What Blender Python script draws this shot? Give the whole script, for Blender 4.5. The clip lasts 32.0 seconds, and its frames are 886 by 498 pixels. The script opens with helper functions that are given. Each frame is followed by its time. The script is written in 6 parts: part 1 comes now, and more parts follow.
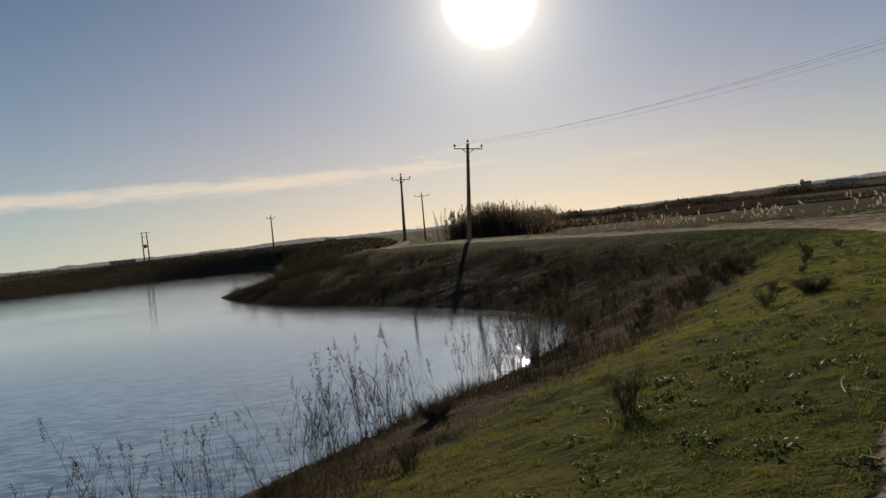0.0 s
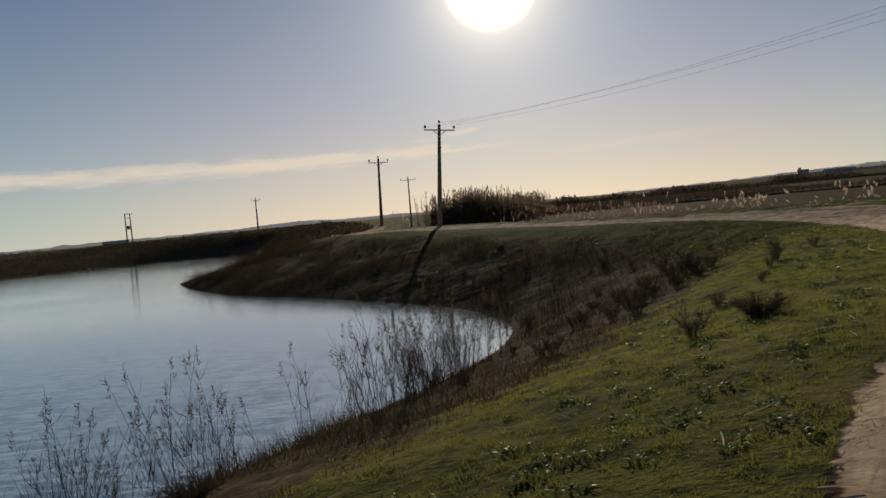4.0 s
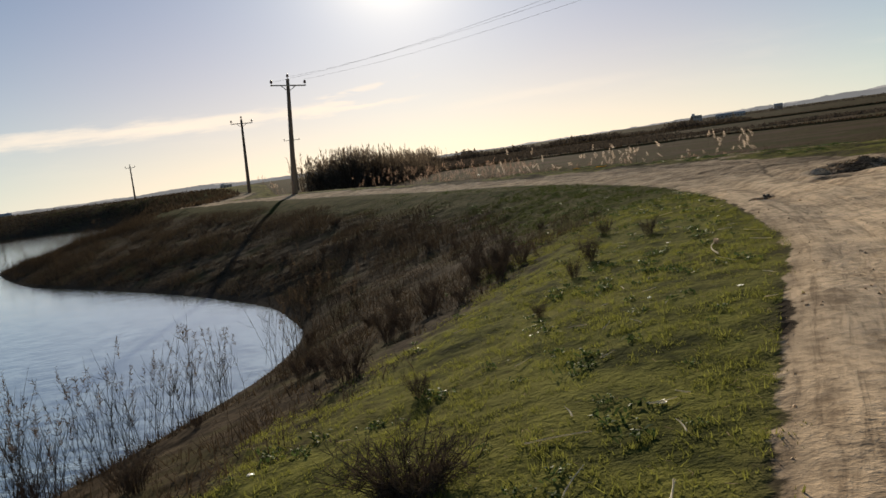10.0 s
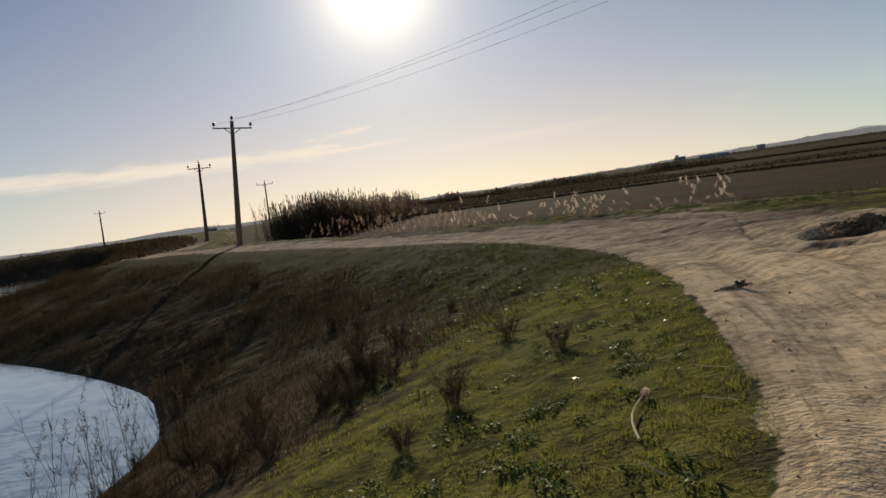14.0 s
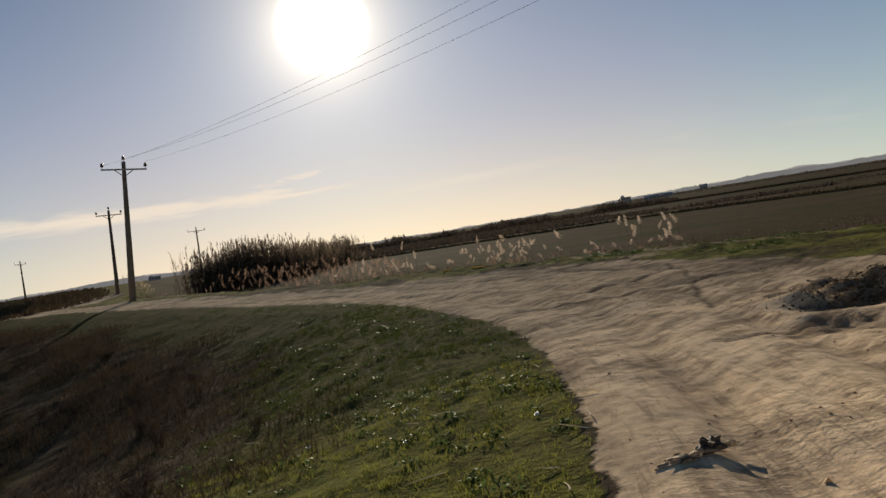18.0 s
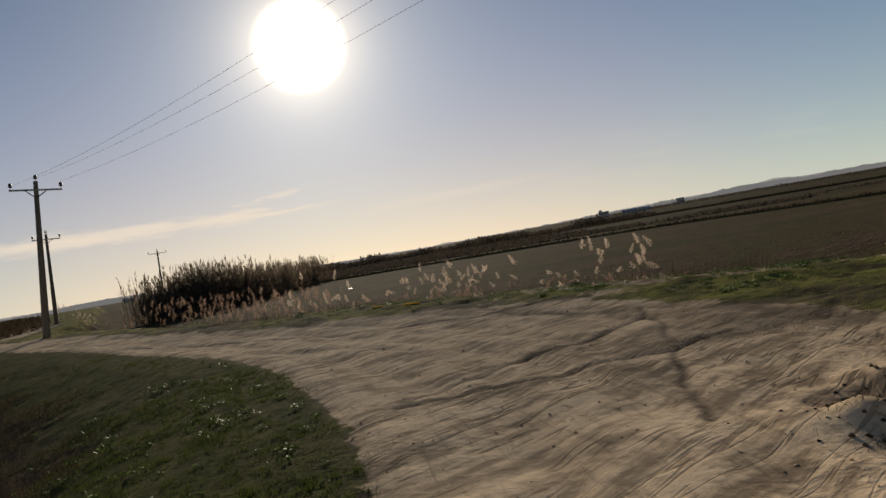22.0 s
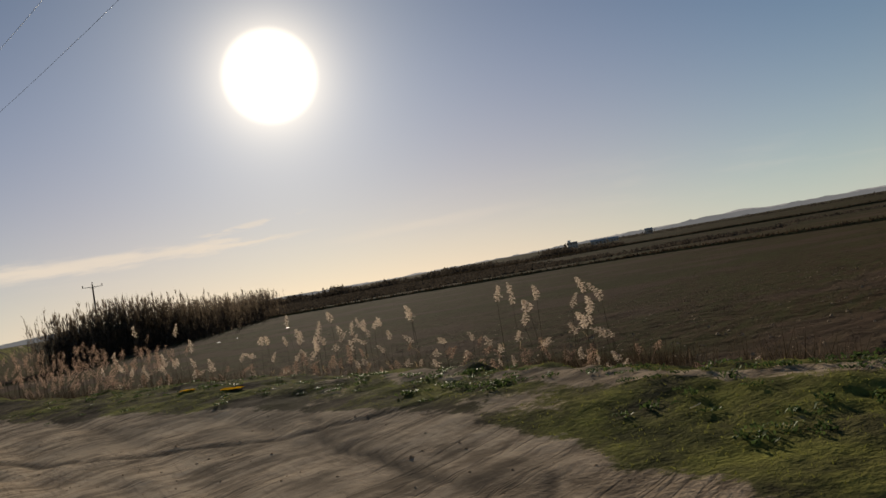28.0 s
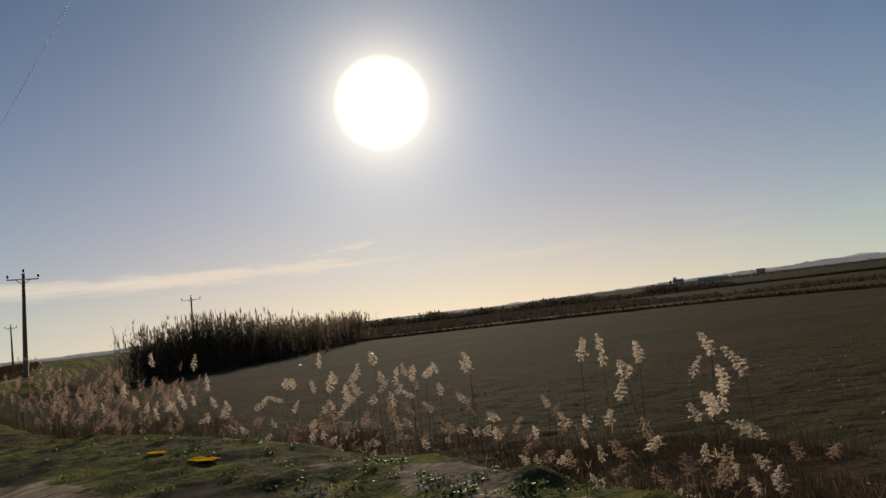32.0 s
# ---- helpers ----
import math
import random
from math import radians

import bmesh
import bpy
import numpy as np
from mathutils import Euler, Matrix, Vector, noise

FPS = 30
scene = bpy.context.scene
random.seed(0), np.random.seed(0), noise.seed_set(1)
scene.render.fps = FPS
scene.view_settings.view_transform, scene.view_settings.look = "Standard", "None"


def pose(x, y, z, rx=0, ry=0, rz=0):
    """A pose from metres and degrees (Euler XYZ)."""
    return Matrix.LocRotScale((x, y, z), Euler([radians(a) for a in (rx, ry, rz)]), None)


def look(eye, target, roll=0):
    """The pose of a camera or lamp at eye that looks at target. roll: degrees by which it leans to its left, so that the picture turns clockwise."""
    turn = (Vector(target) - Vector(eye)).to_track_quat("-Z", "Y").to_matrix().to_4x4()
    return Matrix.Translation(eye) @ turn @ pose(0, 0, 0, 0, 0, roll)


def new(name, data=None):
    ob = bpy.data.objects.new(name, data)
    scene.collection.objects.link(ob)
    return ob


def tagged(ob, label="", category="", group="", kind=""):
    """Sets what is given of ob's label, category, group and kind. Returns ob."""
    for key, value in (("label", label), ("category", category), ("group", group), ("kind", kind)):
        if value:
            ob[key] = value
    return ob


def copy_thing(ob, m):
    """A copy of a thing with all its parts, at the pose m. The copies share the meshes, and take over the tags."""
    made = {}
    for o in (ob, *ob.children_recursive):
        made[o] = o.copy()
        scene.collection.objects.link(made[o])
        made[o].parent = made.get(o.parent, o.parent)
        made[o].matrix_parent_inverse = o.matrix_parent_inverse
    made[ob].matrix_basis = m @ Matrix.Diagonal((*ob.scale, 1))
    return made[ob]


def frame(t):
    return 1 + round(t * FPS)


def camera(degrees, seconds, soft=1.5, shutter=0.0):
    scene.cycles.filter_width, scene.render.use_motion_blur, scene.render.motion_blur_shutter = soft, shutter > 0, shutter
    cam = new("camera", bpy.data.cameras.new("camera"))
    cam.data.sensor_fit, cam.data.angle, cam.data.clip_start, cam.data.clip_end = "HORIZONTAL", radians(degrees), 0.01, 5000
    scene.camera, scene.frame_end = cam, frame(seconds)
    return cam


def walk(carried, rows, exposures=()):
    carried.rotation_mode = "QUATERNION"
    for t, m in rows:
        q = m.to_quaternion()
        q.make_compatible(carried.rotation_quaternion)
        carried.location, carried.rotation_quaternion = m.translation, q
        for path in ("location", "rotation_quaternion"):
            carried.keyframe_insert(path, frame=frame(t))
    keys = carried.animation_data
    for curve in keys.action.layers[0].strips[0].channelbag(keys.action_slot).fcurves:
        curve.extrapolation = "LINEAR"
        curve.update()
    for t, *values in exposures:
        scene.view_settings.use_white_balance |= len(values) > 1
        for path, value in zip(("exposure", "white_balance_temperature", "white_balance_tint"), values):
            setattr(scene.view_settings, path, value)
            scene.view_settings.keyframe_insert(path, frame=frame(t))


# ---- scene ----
cam = camera(57.8, 32.0)
EXPOSURE = 1.34
PATH = [
    (0, (0.264, 0.143, 1.781), (0.238, 2.142, 1.729), -6.2),
    (0.5, (0.582, 0.786, 1.807), (0.671, 2.783, 1.77), -6.7),
    (1, (0.968, 1.391, 1.816), (1.148, 3.382, 1.784), -6.6),
    (1.5, (1.238, 1.953, 1.834), (1.441, 3.942, 1.801), -6.3),
    (2, (1.656, 2.513, 1.841), (1.868, 4.501, 1.875), -6.6),
    (2.5, (1.976, 3.1, 1.847), (2.029, 5.1, 1.851), -6.8),
    (4.5, (3.237, 4.968, 1.637), (3.212, 6.965, 1.539), -5.5),
    (5, (3.57, 5.579, 1.637), (3.674, 7.576, 1.607), -7.2),
    (5.5, (3.933, 6.128, 1.657), (4.049, 8.124, 1.656), -7.5),
    (6, (4.254, 6.664, 1.662), (4.421, 8.657, 1.657), -8.1),
    (6.5, (4.622, 7.065, 1.702), (4.82, 9.055, 1.671), -7.7),
    (7, (4.972, 7.701, 1.713), (5.228, 9.685, 1.691), -7.8),
    (7.5, (5.417, 8.367, 1.71), (5.693, 10.347, 1.692), -7.8),
    (8, (5.866, 8.969, 1.717), (6.142, 10.947, 1.622), -7.9),
    (8.5, (6.315, 9.514, 1.728), (6.66, 11.479, 1.594), -7.3),
    (9, (6.679, 10.204, 1.73), (6.98, 12.175, 1.567), -7.1),
    (9.5, (7.023, 10.788, 1.719), (7.258, 12.759, 1.479), -7.8),
    (10, (7.316, 11.452, 1.745), (7.5, 13.431, 1.52), -7.7),
    (10.5, (7.593, 12.024, 1.785), (7.841, 14.002, 1.622), -9.1),
    (11, (7.928, 12.637, 1.784), (8.229, 14.612, 1.708), -8.9),
    (11.5, (8.298, 13.298, 1.78), (8.743, 15.247, 1.747), -9.6),
    (12, (8.689, 13.952, 1.788), (9.094, 15.911, 1.745), -8.6),
    (12.5, (9.059, 14.638, 1.794), (9.432, 16.602, 1.717), -9.1),
    (13, (9.479, 15.346, 1.799), (9.789, 17.318, 1.682), -8.4),
    (13.5, (9.828, 15.958, 1.811), (10.111, 17.934, 1.68), -7.6),
    (14, (10.238, 16.559, 1.831), (10.466, 18.542, 1.704), -8.0),
    (14.5, (10.601, 17.197, 1.83), (10.939, 19.165, 1.705), -8.9),
    (15, (11.041, 17.882, 1.805), (11.387, 19.85, 1.708), -7.6),
    (15.5, (11.443, 18.641, 1.796), (11.81, 20.605, 1.705), -7.7),
    (17.5, (12.738, 21.811, 1.659), (13.069, 23.783, 1.625), -8.7),
    (18, (13.073, 22.289, 1.678), (13.435, 24.255, 1.639), -8.9),
    (18.5, (13.378, 23.047, 1.679), (13.685, 25.023, 1.653), -8.5),
    (19, (13.703, 23.645, 1.656), (14.03, 25.617, 1.604), -8.6),
    (19.5, (14.007, 24.295, 1.648), (14.313, 26.271, 1.594), -8.3),
    (20, (14.342, 24.839, 1.687), (14.776, 26.792, 1.667), -9.3),
    (20.5, (14.665, 25.355, 1.712), (15.117, 27.303, 1.729), -8.5),
    (21, (15.034, 25.992, 1.758), (15.528, 27.93, 1.781), -8.7),
    (21.5, (15.423, 26.626, 1.789), (15.854, 28.579, 1.794), -8.3),
    (22, (15.758, 27.319, 1.775), (16.175, 29.275, 1.769), -9.7),
    (22.5, (16.126, 27.969, 1.784), (16.527, 29.929, 1.79), -10.4),
    (23, (16.438, 28.718, 1.774), (16.82, 30.681, 1.755), -11.0),
    (23.5, (16.777, 29.474, 1.782), (17.141, 31.441, 1.769), -10.8),
    (24, (17.059, 30.034, 1.79), (17.477, 31.99, 1.798), -10.7),
    (24.5, (17.483, 30.624, 1.824), (18.0, 32.556, 1.843), -10.9),
    (25, (17.784, 31.014, 1.865), (18.366, 32.926, 1.933), -10.1),
    (25.5, (18.343, 31.655, 1.83), (19.068, 33.517, 1.929), -9.3),
    (27.5, (19.922, 34.687, 1.746), (20.507, 36.6, 1.746), -9.4),
    (28, (20.198, 35.367, 1.756), (20.697, 37.303, 1.812), -9.8),
    (28.5, (20.498, 35.978, 1.717), (21.031, 37.903, 1.806), -11.0),
    (29, (20.816, 36.711, 1.745), (21.348, 38.637, 1.83), -9.7),
    (29.5, (21.113, 37.241, 1.789), (21.847, 39.1, 1.839), -8.3),
    (30, (21.381, 37.772, 1.822), (22.185, 39.602, 1.897), -7.9),
    (30.5, (21.6, 38.376, 1.8), (22.38, 40.213, 1.926), -8.1),
    (31, (21.714, 38.753, 1.818), (22.288, 40.663, 1.967), -8.0),
    (31.5, (21.814, 39.265, 1.827), (22.222, 41.217, 1.977), -8.1),
    (32, (21.912, 39.891, 1.847), (22.176, 41.867, 2.008), -6.7),
]
walk(cam, [(t, look(eye, target, roll)) for t, eye, target, roll in PATH], exposures=[(t, EXPOSURE + e) for t, e in ((0.0, -0.05), (3.0, -0.08), (6.0, -0.16), (8.0, 0.02), (9.0, 0.25), (10.0, 0.4), (11.0, 0.28), (12.0, 0.0), (13.0, 0.13), (15.0, 0.18), (19.0, 0.08), (23.0, 0.0), (32.0, -0.04))])

# ---------------------------------------------------------------- light
SUN_AZ, SUN_EL = radians(4.4), radians(15.35)
SUN_DIR = Vector((math.sin(SUN_AZ) * math.cos(SUN_EL), math.cos(SUN_AZ) * math.cos(SUN_EL), math.sin(SUN_EL)))


class Nodes:
    """A short hand for node trees."""

    def __init__(self, tree):
        self.t = tree
        tree.nodes.clear()

    def n(self, kind, **sets):
        node = self.t.nodes.new(kind)
        for k, v in sets.items():
            if k == "op":
                node.operation = v
            elif k == "blend":
                node.blend_type = v
            elif k == "data":
                node.data_type = v
            elif k == "attribute":
                node.attribute_name = v
        return node

    def link(self, a, socket):
        if isinstance(a, (int, float)):
            socket.default_value = a
        elif isinstance(a, tuple):
            socket.default_value = a if len(a) == len(socket.default_value) else (*a, 1.0)
        else:
            self.t.links.new(a, socket)

    def math(self, op, a, b=0.0, c=None, clamp=False):
        node = self.n("ShaderNodeMath", op=op)
        node.use_clamp = clamp
        self.link(a, node.inputs[0])
        self.link(b, node.inputs[1])
        if c is not None:
            self.link(c, node.inputs[2])
        return node.outputs[0]

    def mix(self, fac, a, b, blend="MIX"):
        node = self.n("ShaderNodeMix", data="RGBA", blend=blend)
        self.link(fac, node.inputs[0])
        self.link(a, node.inputs[6])
        self.link(b, node.inputs[7])
        return node.outputs[2]

    def ramp(self, x, a, b, lo=0.0, hi=1.0):
        node = self.n("ShaderNodeMapRange")
        node.interpolation_type = "SMOOTHSTEP"
        for v, i in ((x, 0), (a, 1), (b, 2), (lo, 3), (hi, 4)):
            self.link(v, node.inputs[i])
        return node.outputs[0]

    def noise(self, vec, scale, detail=3.0, rough=0.55, distort=0.0):
        node = self.n("ShaderNodeTexNoise")
        if vec is not None:
            self.link(vec, node.inputs["Vector"])
        for k, v in (("Scale", scale), ("Detail", detail), ("Roughness", rough), ("Distortion", distort)):
            self.link(v, node.inputs[k])
        return node.outputs["Fac"]

    def stretch(self, vec, sx, sy, sz):
        node = self.n("ShaderNodeMapping")
        self.link(vec, node.inputs["Vector"])
        node.inputs["Scale"].default_value = (sx, sy, sz)
        return node.outputs[0]


def build_world():
    world = bpy.data.worlds.new("sky")
    scene.world = world
    world.use_nodes = True
    g = Nodes(world.node_tree)
    sky = g.n("ShaderNodeTexSky")
    sky.sky_type = "NISHITA"
    sky.sun_disc = False
    sky.sun_elevation, sky.sun_rotation = SUN_EL, SUN_AZ
    sky.altitude, sky.air_density, sky.dust_density, sky.ozone_density = 0.0, 1.0, 0.06, 2.5
    way = g.n("ShaderNodeTexCoord").outputs["Generated"]
    sep = g.n("ShaderNodeSeparateXYZ")
    g.link(way, sep.inputs[0])
    x, y, z = sep.outputs
    dot = g.n("ShaderNodeVectorMath", op="DOT_PRODUCT")
    g.link(way, dot.inputs[0])
    dot.inputs[1].default_value = SUN_DIR
    ang = g.math("MULTIPLY", g.math("ARCCOSINE", g.math("MINIMUM", dot.outputs["Value"], 0.999999)), 57.29578)
    el = g.math("MULTIPLY", g.math("ARCSINE", z), 57.29578)
    az = g.math("MULTIPLY", g.math("ARCTAN2", x, y), 57.29578)
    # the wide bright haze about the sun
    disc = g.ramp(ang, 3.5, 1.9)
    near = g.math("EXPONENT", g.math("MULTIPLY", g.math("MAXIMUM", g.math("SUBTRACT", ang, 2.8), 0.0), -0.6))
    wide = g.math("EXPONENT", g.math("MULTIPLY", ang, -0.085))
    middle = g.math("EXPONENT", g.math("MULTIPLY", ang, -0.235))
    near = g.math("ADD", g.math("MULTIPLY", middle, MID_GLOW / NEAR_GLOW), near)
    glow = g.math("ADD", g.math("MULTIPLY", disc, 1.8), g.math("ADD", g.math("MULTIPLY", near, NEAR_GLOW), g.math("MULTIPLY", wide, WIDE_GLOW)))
    # thin streaks of cloud low over the land
    comb = g.n("ShaderNodeCombineXYZ")
    g.link(g.math("MULTIPLY", az, 0.085), comb.inputs[0])
    g.link(g.math("MULTIPLY", el, 0.55), comb.inputs[1])
    tex = g.noise(comb.outputs[0], 1.5, 5.0, 0.6, 0.3)
    rag = g.math("MULTIPLY", g.math("SUBTRACT", g.noise(comb.outputs[0], 3.2, 4.0, 0.6), 0.5), 2.2)
    mid = g.math("ADD", g.math("MULTIPLY", az, -0.004), 4.35)
    puff = g.math("MULTIPLY", g.math("SUBTRACT", g.noise(comb.outputs[0], 7.5, 5.0, 0.65, 0.4), 0.5), 1.6)
    off = g.math("ABSOLUTE", g.math("ADD", g.math("SUBTRACT", el, mid), g.math("ADD", g.math("MULTIPLY", rag, 0.5), g.math("MULTIPLY", puff, 0.22))))
    thick = g.ramp(az, 6.0, -9.0, 0.2, 0.75)
    band = g.ramp(off, thick, g.math("MULTIPLY", thick, 0.1))
    band = g.math("MULTIPLY", band, g.math("MULTIPLY", g.ramp(az, 7.0, 1.0), g.ramp(az, -60.0, -30.0)))
    # short broken wisps above its end, and a faint one beyond
    off2 = g.math("ABSOLUTE", g.math("SUBTRACT", el, g.math("ADD", g.math("MULTIPLY", az, 0.13), 5.3)))
    wisp = g.ramp(g.math("ADD", off2, g.math("MULTIPLY", puff, 0.16)), 0.34, 0.04)
    broken = g.ramp(g.noise(comb.outputs[0], 4.6, 2.0, 0.5), 0.44, 0.56)
    band2 = g.math("MULTIPLY", g.math("MULTIPLY", wisp, broken), g.math("MULTIPLY", g.ramp(az, 6.0, 3.0), g.ramp(az, -3.0, -1.0)))
    off3 = g.math("ABSOLUTE", g.math("SUBTRACT", g.math("ADD", el, g.math("MULTIPLY", rag, 0.3)), g.math("ADD", g.math("MULTIPLY", az, 0.03), 3.2)))
    band3 = g.math("MULTIPLY", g.ramp(off3, 0.45, 0.05), g.math("MULTIPLY", g.ramp(az, 24.0, 14.0), g.ramp(az, 5.0, 9.0)))
    veil = g.math("MULTIPLY", g.ramp(tex, 0.45, 0.75), g.math("MULTIPLY", g.ramp(el, 1.0, 3.0), g.ramp(el, 7.0, 3.5)))
    cloud = g.math("ADD", g.math("MULTIPLY", band, g.ramp(tex, 0.2, 0.6, 0.4, 0.9)), g.math("ADD", g.math("MULTIPLY", band2, 0.6), g.math("ADD", g.math("MULTIPLY", veil, 0.12), g.math("MULTIPLY", band3, 0.22))), clamp=True)
    haze = g.math("EXPONENT", g.math("MULTIPLY", g.math("MAXIMUM", el, 0.0), -0.105))
    thin = g.ramp(el, -2.0, 16.0, 0.7, 1.0)
    gain = g.mix(1.0, sky.outputs[0], (SKY * 0.45, SKY * 1.0, SKY * 1.22), "MULTIPLY")
    damp = g.n("ShaderNodeVectorMath", op="SCALE")
    g.link(gain, damp.inputs[0])
    g.link(thin, damp.inputs["Scale"])
    gain = damp.outputs[0]
    low = g.mix(haze, (0, 0, 0), g.mix(g.ramp(ang, 13.0, 40.0), HAZE_TINT, HAZE_FAR))
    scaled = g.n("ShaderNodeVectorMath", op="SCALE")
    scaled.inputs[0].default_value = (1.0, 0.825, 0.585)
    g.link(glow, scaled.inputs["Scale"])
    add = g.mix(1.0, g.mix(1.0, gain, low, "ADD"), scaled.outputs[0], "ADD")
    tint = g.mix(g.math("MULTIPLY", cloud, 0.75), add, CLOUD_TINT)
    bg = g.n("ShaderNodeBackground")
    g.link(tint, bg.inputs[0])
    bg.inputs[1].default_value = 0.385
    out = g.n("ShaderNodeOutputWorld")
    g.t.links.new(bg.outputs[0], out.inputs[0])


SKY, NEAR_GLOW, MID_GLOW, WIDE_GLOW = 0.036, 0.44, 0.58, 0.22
HAZE_TINT = (0.73, 0.405, 0.32)
HAZE_FAR = (0.47, 0.385, 0.355)
CLOUD_TINT = (0.92, 0.77, 0.6)
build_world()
sun_data = bpy.data.lights.new("sun", "SUN")
sun_data.energy, sun_data.angle, sun_data.color = 5.0, radians(0.53), (1.0, 0.86, 0.66)
sun_lamp = new("sun", sun_data)
sun_lamp.matrix_world = Matrix.Translation((0, 0, 60)) @ SUN_DIR.to_track_quat("Z", "Y").to_matrix().to_4x4()

# ---------------------------------------------------------------- materials


def material(name, fill):
    mat = bpy.data.materials.new(name)
    mat.use_nodes = True
    g = Nodes(mat.node_tree)
    out = g.n("ShaderNodeOutputMaterial")
    shader = fill(g)
    g.t.links.new(shader, out.inputs["Surface"])
    return mat


def principled(g, colour, rough=0.8, bump=None, strength=0.4, distance=0.02, metal=0.0, spec=0.3):
    if spec == 0:
        p = g.n("ShaderNodeBsdfDiffuse")
        g.link(colour, p.inputs["Color"])
        g.link(rough, p.inputs["Roughness"])
    else:
        p = g.n("ShaderNodeBsdfPrincipled")
        g.link(colour, p.inputs["Base Color"])
        g.link(rough, p.inputs["Roughness"])
        p.inputs["Metallic"].default_value = metal
        p.inputs["Specular IOR Level"].default_value = spec
    if bump is not None:
        b = g.n("ShaderNodeBump")
        g.link(strength, b.inputs["Strength"])
        b.inputs["Distance"].default_value = distance
        g.link(bump, b.inputs["Height"])
        g.t.links.new(b.outputs[0], p.inputs["Normal"])
    return p.outputs[0]


def plain(name, a, b, rough=0.8, scale=8.0, bump=0.4, metal=0.0, distance=0.01, stretch=(1, 1, 1), spec=0.3):
    """A surface that varies between two colours at two scales, from thing to thing as well."""

    def fill(g):
        vec = g.stretch(g.n("ShaderNodeTexCoord").outputs["Object"], *stretch)
        coarse, fine = g.noise(vec, scale, 4.0), g.noise(vec, scale * 7, 3.0)
        rnd = g.n("ShaderNodeObjectInfo").outputs["Random"]
        f = g.math("ADD", g.math("MULTIPLY", coarse, 0.6), g.math("ADD", g.math("MULTIPLY", fine, 0.35), g.math("MULTIPLY", g.math("SUBTRACT", rnd, 0.5), 0.35)))
        return principled(g, g.mix(g.ramp(f, 0.25, 0.75), a, b), rough, g.math("ADD", coarse, fine), bump, distance, metal, spec)

    return material(name, fill)


def leafy(name, a, b, through_tint, share=0.4, rough=0.6, scale=3.0, single=0.55, gloss=0):
    """Thin leaves and stalks: they vary from piece to piece and let light through."""

    def fill(g):
        rnd = g.n("ShaderNodeNewGeometry").outputs["Random Per Island"]
        pos = g.n("ShaderNodeTexCoord").outputs["Object"]
        patch = g.noise(pos, scale, 3.0)
        f = g.math("ADD", g.math("MULTIPLY", rnd, single), g.math("MULTIPLY", patch, 1.05 - single))
        col = g.mix(g.ramp(f, 0.2, 0.8), a, b)
        p = principled(g, col, rough, spec=gloss)
        tr = g.n("ShaderNodeBsdfTranslucent")
        g.link(g.mix(0.6, col, through_tint), tr.inputs[0])
        m = g.n("ShaderNodeMixShader")
        m.inputs[0].default_value = share
        g.t.links.new(p, m.inputs[1])
        g.t.links.new(tr.outputs[0], m.inputs[2])
        return m.outputs[0]

    return material(name, fill)


